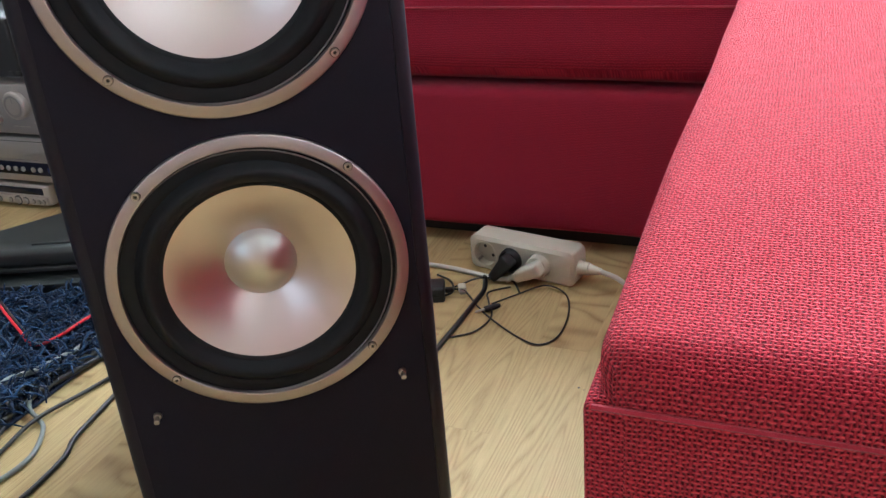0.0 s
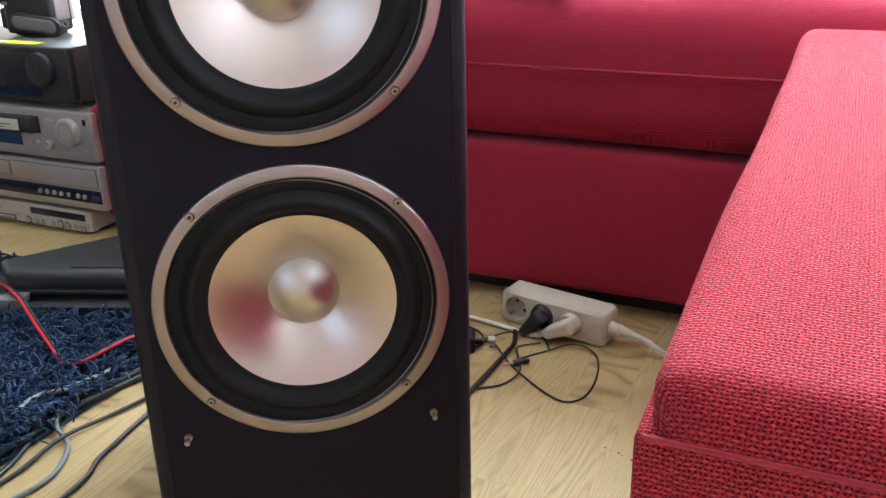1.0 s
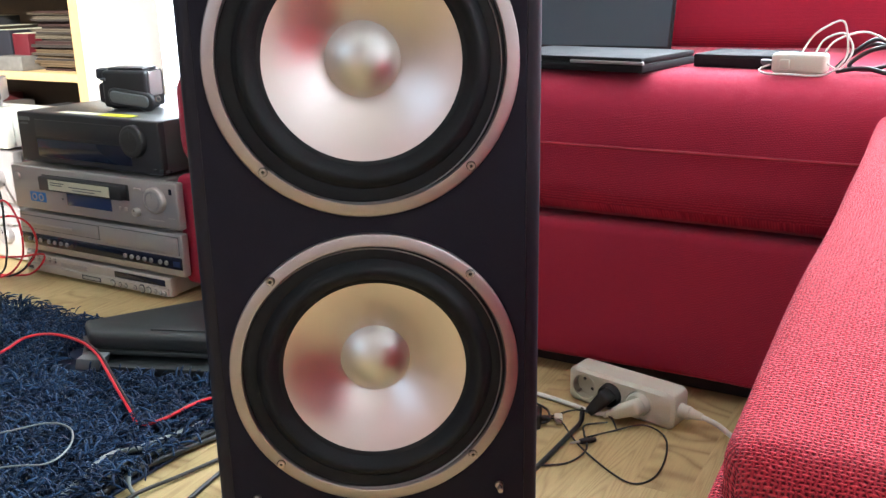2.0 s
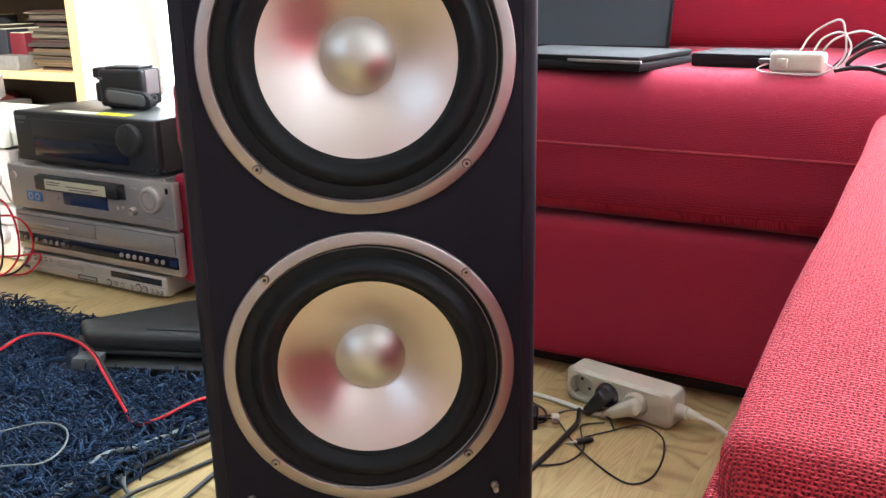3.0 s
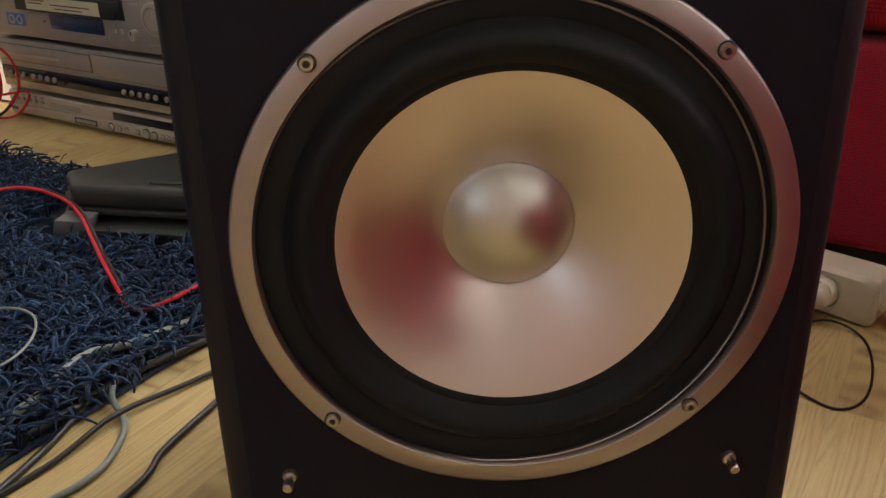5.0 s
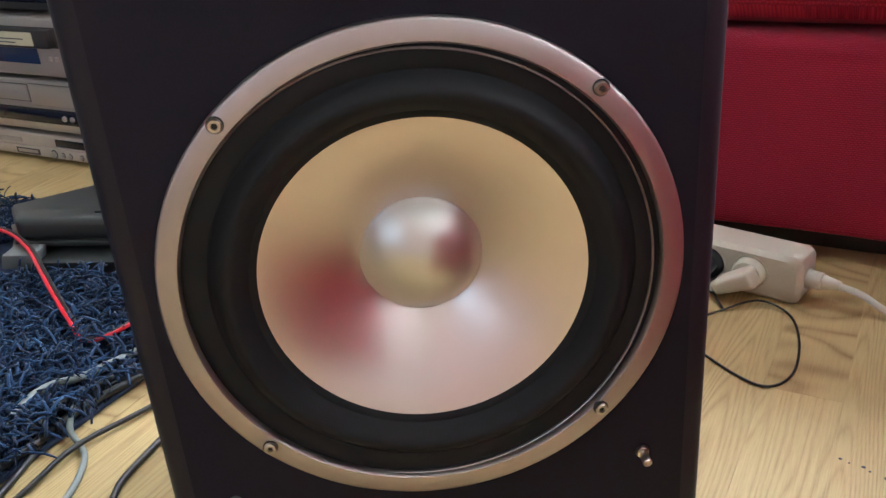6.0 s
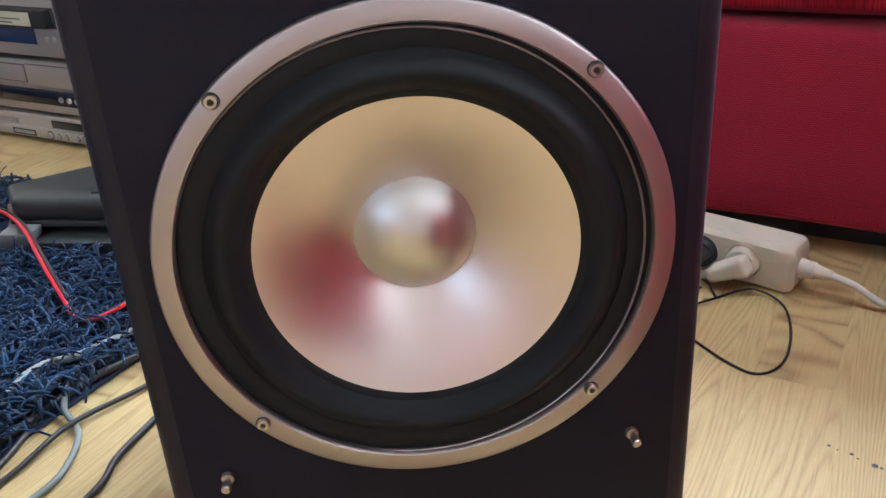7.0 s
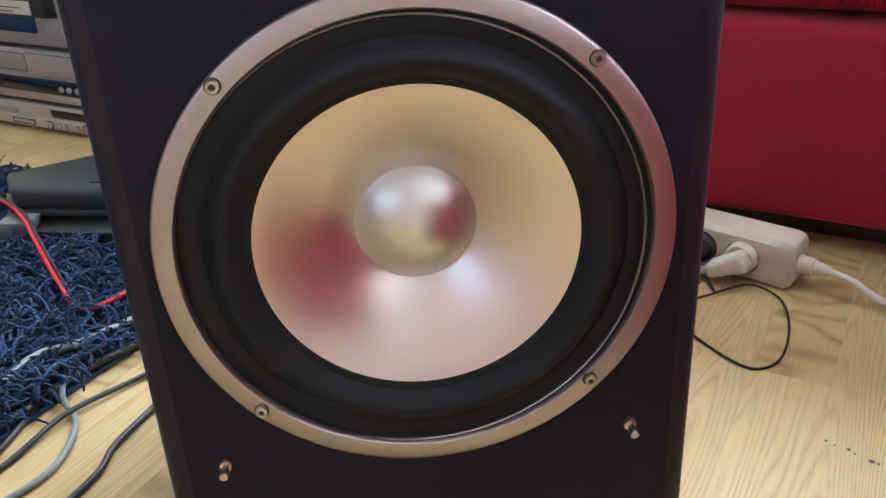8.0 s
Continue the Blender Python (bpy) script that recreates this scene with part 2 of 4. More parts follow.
def box(x0, x1, y0, y1, z0, z1, bevel=0.0, seg=2, bm=None):
    own = bmesh.new()
    bmesh.ops.create_cube(own, size=1.0)
    for v in own.verts:
        v.co = ((x0 + x1) / 2 + v.co.x * (x1 - x0), (y0 + y1) / 2 + v.co.y * (y1 - y0), (z0 + z1) / 2 + v.co.z * (z1 - z0))
    if bevel:
        bmesh.ops.bevel(own, geom=own.edges[:], offset=bevel, segments=seg, profile=0.5, affect="EDGES")
    return joined(bm, own)


def prism(poly, z0, z1, bevel=0.0, seg=2):
    """A block over a footprint."""
    own = bmesh.new()
    low, high = ([own.verts.new((x, y, z)) for x, y in poly] for z in (z0, z1))
    own.faces.new(low[::-1])
    own.faces.new(high)
    for k in range(len(poly)):
        l = (k + 1) % len(poly)
        own.faces.new((low[k], low[l], high[l], high[k]))
    if bevel:
        bmesh.ops.bevel(own, geom=own.edges[:], offset=bevel, segments=seg, profile=0.5, affect="EDGES")
    bmesh.ops.recalc_face_normals(own, faces=own.faces[:])
    return own


def joined(bm, own):
    if bm is None:
        return own
    me = bpy.data.meshes.new("join")
    own.to_mesh(me)
    own.free()
    bm.from_mesh(me)
    bpy.data.meshes.remove(me)
    return bm


def lathe(profile, n=64, bm=None, closed=False):
    """A turned shape about the y axis; profile: (radius, y) from the inside out, facing -y."""
    own = bmesh.new()
    rings = []
    for r, y in profile:
        if r < 1e-6:
            rings.append([own.verts.new((0, y, 0))])
        else:
            rings.append([own.verts.new((r * math.cos(2 * math.pi * k / n), y, r * math.sin(2 * math.pi * k / n))) for k in range(n)])
    pairs = list(zip(rings, rings[1:]))
    if closed:
        pairs.append((rings[-1], rings[0]))
    for a, b in pairs:
        for k in range(n):
            l = (k + 1) % n
            corner = [a[k % len(a)], a[l % len(a)], b[l % len(b)], b[k % len(b)]]
            face = list(dict.fromkeys(corner))
            if len(face) > 2:
                own.faces.new(face)
    bmesh.ops.recalc_face_normals(own, faces=own.faces[:])
    return joined(bm, own)


def smooth_line(points, steps=8):
    p = [Vector(q) for q in points]
    p = [2 * p[0] - p[1], *p, 2 * p[-1] - p[-2]]
    out = []
    for a, b, c, d in zip(p, p[1:], p[2:], p[3:]):
        for k in range(steps):
            t = k / steps
            out.append(0.5 * (2 * b + (c - a) * t + (2 * a - 5 * b + 4 * c - d) * t * t + (3 * b - a - 3 * c + d) * t ** 3))
    return out + [p[-2]]


def tube(points, radius, n=8, steps=8, bm=None, offset=0.0, taper=None):
    """A round cord along a smooth line; offset shifts it sideways, for twin leads."""
    own = bmesh.new()
    line = smooth_line(points, steps) if steps > 1 else [Vector(q) for q in points]
    rings = []
    for k, c in enumerate(line):
        ahead = (line[min(k + 1, len(line) - 1)] - line[max(k - 1, 0)]).normalized()
        side = ahead.cross(Vector((0, 0, 1)))
        side = side.normalized() if side.length > 1e-3 else Vector((1, 0, 0))
        up = side.cross(ahead)
        r = radius if taper is None else radius * taper(k / (len(line) - 1))
        rings.append([own.verts.new(c + side * (offset + r * math.cos(2 * math.pi * j / n)) + up * r * math.sin(2 * math.pi * j / n)) for j in range(n)])
    for a, b in zip(rings, rings[1:]):
        for j in range(n):
            own.faces.new((a[j], a[(j + 1) % n], b[(j + 1) % n], b[j]))
    own.faces.new(rings[0][::-1])
    own.faces.new(rings[-1])
    bmesh.ops.recalc_face_normals(own, faces=own.faces[:])
    return joined(bm, own)


def face_uv(ob):
    """Lays the cloth over the top and down the sides in one piece, in metres."""
    me = ob.data
    layer = me.uv_layers.new(name="cloth")
    top, mid = max(v.co.z for v in me.vertices), sum(v.co.y for v in me.vertices) / len(me.vertices)
    for poly in me.polygons:
        a = [abs(c) for c in poly.normal]
        k = 2 if a[2] > 0.6 else (0 if a[0] > a[1] else 1)
        for li in poly.loop_indices:
            c = me.vertices[me.loops[li].vertex_index].co
            layer.data[li].uv = (c.x + (c.z - top) * (1 if poly.normal.x < 0 else -1), c.y) if k == 0 else (c.x, c.y + (c.z - top) * (1 if poly.center.y < mid else -1))
    return ob


def cushion(x0, x1, y0, y1, z0, z1, bevel, puff=0.0, seed=0, cell=0.05):
    """A padded block: rounded edges, faces a little swollen and uneven."""
    bm = box(x0, x1, y0, y1, z0, z1)
    bmesh.ops.bevel(bm, geom=bm.edges[:], offset=bevel, segments=5, profile=0.5, affect="EDGES")
    for _ in range(3):
        long = [e for e in bm.edges if e.calc_length() > 3 * cell]
        if long:
            bmesh.ops.subdivide_edges(bm, edges=long, cuts=3, use_grid_fill=True)
    cx, cy = (x0 + x1) / 2, (y0 + y1) / 2
    bm.normal_update()
    for v in bm.verts:
        n = v.normal
        soft = noise.noise(Vector((v.co.x * 4 + seed, v.co.y * 4, v.co.z * 4)))
        fx = 1 - ((v.co.x - cx) / (x1 - x0) * 2) ** 2
        fy = 1 - ((v.co.y - cy) / (y1 - y0) * 2) ** 2
        v.co += n * (puff * max(0, n.z) * max(fx, 0) * max(fy, 0) + soft * 0.003)
    return bm


# ---- the room ----
U0, U1, V0, V1, TOP = -3.3, 1.9, -2.5, 1.75, 2.5


def wall(name, pieces, label, material=WALL):
    bm = None
    for p in pieces:
        bm = box(*p, bm=bm)
    return single(name, bm, material, room(0, 0), label, "wall", kind="structure", smooth=0)


D0, D1, DB, DT = -3.0, -1.86, 0.04, 2.1
N0, N1, NB, NT = -0.65, 1.35, 0.82, 2.22
W0, W1, WB, WT = -1.3, 0.10, 0.85, 2.32
wall("wall_north", [(U0 - 0.2, D0, V1, V1 + 0.2, 0, TOP), (D1, N0, V1, V1 + 0.2, 0, TOP), (N1, U1 + 0.2, V1, V1 + 0.2, 0, TOP), (N0, N1, V1, V1 + 0.2, NT, TOP), (N0, N1, V1, V1 + 0.2, 0, NB), (D0, D1, V1, V1 + 0.2, DT, TOP), (D0, D1, V1, V1 + 0.2, 0, DB)], "cream painted wall with a glazed balcony door")
wall("wall_south", [(U0 - 0.2, W0, V0 - 0.2, V0, 0, TOP), (W1, U1 + 0.2, V0 - 0.2, V0, 0, TOP), (W0, W1, V0 - 0.2, V0, WT, TOP), (W0, W1, V0 - 0.2, V0, 0, WB)], "unseen wall with a wide window, dull rose to tint reflections", ROSE_WALL)
wall("wall_west", [(U0 - 0.2, U0, V0, V1, 0, TOP)], "plain unseen wall, grey green to tint reflections", GREY_WALL)
wall("wall_east", [(U1, U1 + 0.2, V0, V1, 0, TOP)], "plain cream painted wall")
single("ceiling", box(U0 - 0.2, U1 + 0.2, V0 - 0.2, V1 + 0.2, TOP, TOP + 0.15), CEIL, room(0, 0), "white painted ceiling", "ceiling", kind="structure", smooth=0)
single("backdrop", box(-9, 3, 6.0, 6.1, -0.3, 4.5), glow("daylight_haze", (0.95, 0.98, 1.0), 3.0), room(0, 0), "overexposed white daylight beyond the balcony", "backdrop", kind="structure", smooth=0)
single("ground", box(-60, 60, -60, 60, -0.5, -0.3), speckled("outdoor_ground", (0.2, 0.2, 0.18), 0.9), room(0, 0), "pale ground outside the windows", "ground", kind="structure", smooth=0)


def framed(name, u0, u1, v, z0, z1, deep, label, category):
    ob = thing(name, room(0, v), label, category, kind="structure")
    w = 0.06
    for x0, x1, a, b in ((u0, u0 + w, z0, z1), (u1 - w, u1, z0, z1), (u0 + w, u1 - w, z1 - w, z1), (u0 + w, u1 - w, z0, z0 + w)):
        part("frame", box(x0, x1, -deep / 2, deep / 2, a, b, 0.004), WHITE_PAINT, ob)
    return ob


framed("door_1", D0, D1, V1 + 0.11, DB, DT, 0.08, "white framed balcony door standing in bright daylight", "door")
framed("window_2", N0, N1, V1 + 0.11, NB, NT, 0.08, "white framed window above the sofa", "window")
framed("window_1", W0, W1, V0 - 0.1, WB, WT, 0.08, "white framed wide window", "window")

floor = single("floor", box(U0 - 0.2, U1 + 0.2, V0 - 0.2, V1 + 0.2, -0.12, -0.0015), mat("floor_joints", (0.42, 0.31, 0.155), 0.8), room(0, 0), "light oak strip parquet floor, slightly worn", "floor", kind="structure", smooth=0)


# ---- loudspeaker ----
HALF, DEEP, HIGH = 0.141, 0.36, 0.98
speaker = thing("tower_loudspeaker", pose(0, 0, 0), "black floorstanding tower loudspeaker with two satin aluminium woofers", "loudspeaker")


def panel(x0, x1, y0, y1, z0, z1, rounded):
    """A cabinet board, with its front upright edge on the outside rounded over."""
    bm = box(x0, x1, y0, y1, z0, z1)
    outer = [e for e in bm.edges if all(abs(v.co.y - y0) < 1e-5 and abs(v.co.x - rounded) < 1e-5 for v in e.verts)]
    bmesh.ops.bevel(bm, geom=outer, offset=0.009, segments=5, profile=0.5, affect="EDGES")
    return bm


WOOFER_Z = (0.3062, 0.5635)
SIDE = 0.0125


def baffle():
    """The front board, cut through by a round hole for each woofer."""
    bm, n, r = bmesh.new(), 96, 0.1115
    x0, x1, z0, z1 = -HALF + SIDE + 0.0008, HALF - SIDE - 0.0008, 0.032, HIGH - 0.014
    cuts = [z0, (WOOFER_Z[0] - 0.128), sum(WOOFER_Z) / 2, WOOFER_Z[1] + 0.128, z1]
    for y in (-0.003, 0.040):
        for a, b in ((cuts[0], cuts[1]), (cuts[3], cuts[4])):
            bm.faces.new([bm.verts.new(c) for c in ((x0, y, a), (x1, y, a), (x1, y, b), (x0, y, b))])
        for zc, a, b in ((WOOFER_Z[0], cuts[1], cuts[2]), (WOOFER_Z[1], cuts[2], cuts[3])):
            corner = [math.atan2(z - zc, x) for x in (x0, x1) for z in (a, b)]
            angles = sorted([-math.pi + 2 * math.pi * k / n for k in range(n)] + corner)
            inner, outer = [], []
            for t in angles:
                c, s = math.cos(t), math.sin(t)
                k = min((x1 if c > 0 else x0) / c if abs(c) > 1e-9 else 9, ((b if s > 0 else a) - zc) / s if abs(s) > 1e-9 else 9)
                inner.append(bm.verts.new((r * c, y, zc + r * s)))
                outer.append(bm.verts.new((k * c, y, zc + k * s)))
            for k in range(len(angles)):
                l = (k + 1) % len(angles)
                bm.faces.new((inner[k], inner[l], outer[l], outer[k]))
    bmesh.ops.remove_doubles(bm, verts=bm.verts[:], dist=1e-5)
    rim = [e for e in bm.edges if e.is_boundary]
    bmesh.ops.bridge_loops(bm, edges=[e for e in rim if all(abs(math.hypot(v.co.x, v.co.z - WOOFER_Z[0]) - r) < 1e-4 for v in e.verts)])
    bmesh.ops.bridge_loops(bm, edges=[e for e in rim if all(abs(math.hypot(v.co.x, v.co.z - WOOFER_Z[1]) - r) < 1e-4 for v in e.verts)])
    bmesh.ops.bridge_loops(bm, edges=[e for e in bm.edges if e.is_boundary])
    bmesh.ops.recalc_face_normals(bm, faces=bm.faces[:])
    return bm


part("side_panel", panel(-HALF, -HALF + SIDE, 0.0, DEEP, 0.03, HIGH, -HALF), VINYL, speaker, "black vinyl veneered side panel")
part("side_panel", panel(HALF - SIDE, HALF, 0.0, DEEP, 0.03, HIGH, HALF), VINYL, speaker, "black vinyl veneered side panel")
part("top_panel", box(-HALF + SIDE, HALF - SIDE, 0.0, DEEP, HIGH - 0.0125, HIGH, 0.001), VINYL, speaker)
part("back_panel", box(-HALF + SIDE, HALF - SIDE, DEEP - 0.012, DEEP, 0.03, HIGH - 0.0125), VINYL, speaker)
part("plinth", box(-HALF + 0.006, HALF - 0.006, 0.006, DEEP - 0.006, 0.0, 0.03, 0.003), VINYL, speaker, "flat black plinth")
part("baffle", baffle(), BAFFLE, speaker, "satin black front baffle", smooth=30)

R_OUT, R_IN, R_CONE, R_DOME = 0.1217, 0.1107, 0.0783, 0.0297


def arc(r0, y0, r1, y1, bulge, n=12):
    """A bulging line of the profile from one point to another."""
    return [(r0 + (r1 - r0) * k / n, y0 + (y1 - y0) * k / n - bulge * math.sin(math.pi * k / n)) for k in range(n + 1)]


def screw():
    return lathe([(0.0, -0.0008), (0.0014, -0.0008), (0.0015, -0.0024), (0.0027, -0.0024), (0.0032, -0.0017), (0.0032, 0.0010)], 18)


# flat dark ring and disc paint the shade round and inside each screw
SEAT = mesh_of("screw_seat", lathe([(0.0031, -0.0004), (0.0038, -0.0004), (0.0038, 0.0012)], 18), DARK_AND_RECESS)
SCREW = mesh_of("screw", screw(), BRONZED)
SOCKET = mesh_of("screw_socket", lathe([(0.0, 0.0), (0.00165, 0.0), (0.00168, 0.0006)], 6), DARK_AND_RECESS, 0)


def woofer(z, screws):
    at = pose(0, 0, z)
    basket = part("woofer", lathe([(R_OUT - 0.004, -0.0032), (R_OUT - 0.004, -0.0042), (R_IN - 0.001, -0.0042), (R_IN - 0.001, 0.012), (0.085, 0.035), (0.040, 0.060), (0.0, 0.060)], 96), RUBBER, speaker, "woofer with pale metal cone and black rubber surround", at)
    part("trim_ring", lathe([(R_IN, -0.0030), (R_IN, -0.0074), (R_IN + 0.0010, -0.0086), (R_OUT - 0.0016, -0.0086), (R_OUT - 0.0004, -0.0078), (R_OUT, -0.0066), (R_OUT, -0.0028)], 160), ALU_RING, basket, "brushed aluminium trim ring")
    surround = [(R_IN - 0.0003, -0.0040), (R_IN - 0.0018, -0.0046), (R_IN - 0.0095, -0.0046), (R_IN - 0.0112, -0.0040)]
    surround += arc(R_IN - 0.0118, -0.0040, R_CONE + 0.0028, -0.0030, 0.0085, 20)[1:] + [(R_CONE + 0.0012, -0.0026), (R_CONE - 0.0015, -0.0006)]
    part("surround", lathe(surround, 128), RUBBER, basket, "black half-roll rubber surround")
    steps = 20
    cone = []
    for k in range(steps + 1):
        t = k / steps
        cone.append((R_CONE + (R_DOME + 0.0006 - R_CONE) * t, -0.0014 + 0.0150 * t + 0.0108 * t * t))
    part("cone", lathe(cone, 160), ALU_CONE, basket, "satin aluminium cone", smooth=80)
    dome = [(R_DOME + 0.0008, 0.0252), (R_DOME + 0.0003, 0.0236)]
    bow = radians(50)
    for k in range(15):
        t = bow * (1 - k / 14)
        dome.append((R_DOME * math.sin(t) / math.sin(bow), 0.0234 - R_DOME / math.sin(bow) * (math.cos(t) - math.cos(bow))))
    part("dust_cap", lathe(dome, 96), ALU_DOME, basket, "domed aluminium dust cap", smooth=80)
    rim = lathe([(0.1090, -0.0040), (0.1091, -0.0058), (0.1095, -0.0062), (0.1100, -0.0058), (0.1101, -0.0040)], 128)
    part("basket_rim", rim, ALU_RING, basket, "thin bright rim just inside the ring", pose(-0.0021, 0, -0.0010))
    for k, (turn, r) in enumerate(screws):
        x, z = r * math.cos(radians(turn)), r * math.sin(radians(turn))
        part("screw_seat", SEAT, DARK_AND_RECESS, basket, "dark ring for the shade in the countersunk seat", pose(x, -0.0088, z))
        part("screw", SCREW, BRONZED, basket, "steel hex socket screw", pose(x, -0.0088, z, 0, 25 * k))
        part("screw_socket", SOCKET, DARK_AND_RECESS, basket, "dark disc for the shade in the hex socket", pose(x, -0.0098, z, 0, 25 * k))
    return basket


woofer(WOOFER_Z[0], ((46.3, 0.1176), (133.8, 0.1177), (223.9, 0.1166), (315.6, 0.1148)))
woofer(WOOFER_Z[1], ((45.8, 0.1176), (134.2, 0.1177), (225.6, 0.1153), (315.2, 0.1167)))


def grille_peg():
    return lathe([(0.0, -0.0115), (0.0019, -0.0115), (0.0024, -0.0109), (0.0024, -0.0060), (0.0016, -0.0050), (0.0016, -0.0032), (0.0031, -0.0030), (0.0036, -0.0020), (0.0036, 0.004)], 20)


for x, z in ((-0.1078, 0.1895), (0.1057, 0.1908)):
    part("grille_peg", grille_peg(), BRONZED, speaker, "small steel grille peg", pose(x, -0.0025, z))

# ---- seats ----
SOFA_V = 0.69
sofa = thing("sofa", room(0, SOFA_V), "red woven fabric sofa with a low base and thick seat cushion", "sofa")
face_uv(part("base", cushion(-0.950, 1.75, 0.006, 0.80, 0.03, 0.2610, 0.016, 0, 1), RED_SOFA, sofa, "red fabric base"))
# added black block: stops light from behind and darkens the gap below the base
part("plinth", box(-0.86, 1.70, 0.05, 0.78, 0.0, 0.032), BLACK_PLASTIC, sofa, "added dark block that keeps light out from under the base")
face_uv(part("seat_cushion", cushion(-0.955, 1.75, 0.0, 0.82, 0.263, 0.487, 0.068, 0.006, 2), RED_SOFA, sofa, "thick red fabric seat cushion"))
part("piping", tube([(-0.87, -0.0035, 0.384), (-0.3, -0.005, 0.384), (0.4, -0.005, 0.383), (1.7, -0.0035, 0.384)], 0.0022, 6), RED_SEAM, sofa, "thin red seam along the cushion")
face_uv(part("backrest", cushion(-0.90, 1.75, 0.56, 0.86, 0.47, 0.76, 0.06, 0, 3), RED_SOFA, sofa, "red fabric backrest"))
OTT = 0.332
ottoman = thing("ottoman", room(OTT, -0.262, 0, 0.9), "red coarse woven fabric ottoman with rounded padded top", "ottoman")


def padded_top():
    """The pad sinks softly towards its front edge."""
    bm = cushion(0.0048, 0.853, -0.001, 0.915, 0.345, 0.458, 0.020, 0.012, 5, 0.015)
    for v in bm.verts:
        if v.co.z > 0.425:
            v.co.z -= (v.co.z - 0.425) / 0.035 * 0.011 * max(0.0, 1 - v.co.y / 0.30) ** 2
    return bm


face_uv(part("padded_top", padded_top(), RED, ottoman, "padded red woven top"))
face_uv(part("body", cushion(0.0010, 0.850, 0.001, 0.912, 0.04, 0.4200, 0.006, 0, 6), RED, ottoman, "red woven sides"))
part("piping", tube([(0.006, -0.0010, 0.4205), (0.3, -0.0022, 0.4202), (0.85, -0.0010, 0.4205)], 0.0014, 6), RED_SEAM, ottoman, "red seam below the padded top")
for u, v in ((0.06, 0.06), (0.79, 0.06), (0.06, 0.82), (0.79, 0.82)):
    part("foot", box(u - 0.025, u + 0.025, v - 0.025, v + 0.025, 0.0, 0.042, 0.003), BLACK_PLASTIC, ottoman, "short black foot")

# ---- power strip and its leads ----
STRIP_M = room(0.0235, 0.597, 0.0, -11.8)
strip = thing("power_strip", STRIP_M, "white three-way socket strip standing on its edge on the floor", "power strip")
SOCKETS = (-0.0605, -0.0147, 0.033)
SZ = 0.0275


def strip_front(w, h, r, holes, hole_r):
    """The front plate of the housing, pierced by the round sockets."""
    bm, n = bmesh.new(), 64
    cuts = [-w, (holes[0] + holes[1]) / 2, (holes[1] + holes[2]) / 2, w]
    for c, a, b in zip(holes, cuts, cuts[1:]):
        if c == holes[0]:
            a = -w
        angles = sorted([-math.pi + 2 * math.pi * k / n for k in range(n)] + [math.atan2(z, x - c) for x in (a, b) for z in (-h, h)])
        ring = []
        for t in angles:
            co, si = math.cos(t), math.sin(t)
            k = min(((b if co > 0 else a) - c) / co if abs(co) > 1e-9 else 9, (h if si > 0 else -h) / si if abs(si) > 1e-9 else 9)
            ring.append([bm.verts.new((c + hole_r * co, y, SZ + hole_r * si)) for y in (0.014, 0.0)] + [bm.verts.new((c + k * co, 0.0, SZ + k * si))])
        for p, q in zip(ring, ring[1:] + ring[:1]):
            bm.faces.new((p[0], q[0], q[1], p[1]))
            bm.faces.new((p[1], q[1], q[2], p[2]))
    bmesh.ops.remove_doubles(bm, verts=bm.verts[:], dist=1e-5)
    rim = [e for e in bm.edges if e.is_boundary and all(v.co.y < 0.001 for v in e.verts)]
    out = bmesh.ops.extrude_edge_only(bm, edges=rim)["geom"]
    for v in out:
        if isinstance(v, bmesh.types.BMVert):
            v.co = (v.co.x * (w + r) / w, r, SZ + (v.co.z - SZ) * (h + r) / h)
    rim = [e for e in out if isinstance(e, bmesh.types.BMEdge)]
    out = bmesh.ops.extrude_edge_only(bm, edges=rim)["geom"]
    for v in out:
        if isinstance(v, bmesh.types.BMVert):
            v.co.y = 0.042
    bmesh.ops.contextual_create(bm, geom=[e for e in out if isinstance(e, bmesh.types.BMEdge)])
    big = 0.011
    for v in bm.verts:
        lift = 0.0 if v.co.y > 0.003 else 0.005
        a, b = v.co.x, v.co.z - SZ
        ia, ib = w + r - lift - big, h + r - lift - big
        if abs(a) > ia and abs(b) > ib:
            d = Vector((abs(a) - ia, abs(b) - ib))
            d *= min(1.0, big / d.length)
            v.co.x, v.co.z = math.copysign(ia + d.x, a), SZ + math.copysign(ib + d.y, b)
    bmesh.ops.recalc_face_normals(bm, faces=bm.faces[:])
    return bm


housing = part("housing", strip_front(0.0835, 0.0225, 0.005, SOCKETS, 0.0190), WHITE_PLASTIC, strip, "aged white plastic housing")
for x in SOCKETS:
    well = part("socket", lathe([(0.0191, 0.0135), (0.0, 0.0135)], 32, bm=lathe([(0.0191, -0.0006), (0.0208, -0.0006), (0.0212, 0.0006)], 32)), WHITE_PLASTIC, strip, "round earthed socket", pose(x, 0, SZ))
    for a in (0, 90):
        hole = pose(0, 0, 0, 0, a + 45)
        if a == 0:
            for s in (-0.0095, 0.0095):
                # a flat dark disc paints the shade of each pin hole
                part("pin_hole", lathe([(0.0, 0.0131), (0.0027, 0.0131), (0.0027, 0.0136)], 12), DARK_AND_RECESS, well, "dark disc for the shade in a pin hole", hole @ pose(s, 0, 0))
        else:
            for s in (-0.0175, 0.0175):
                part("earth_clip", box(s - 0.0012, s + 0.0012, 0.002, 0.013, -0.002, 0.002, 0.0004), STEEL, well, "steel earth clip", hole)
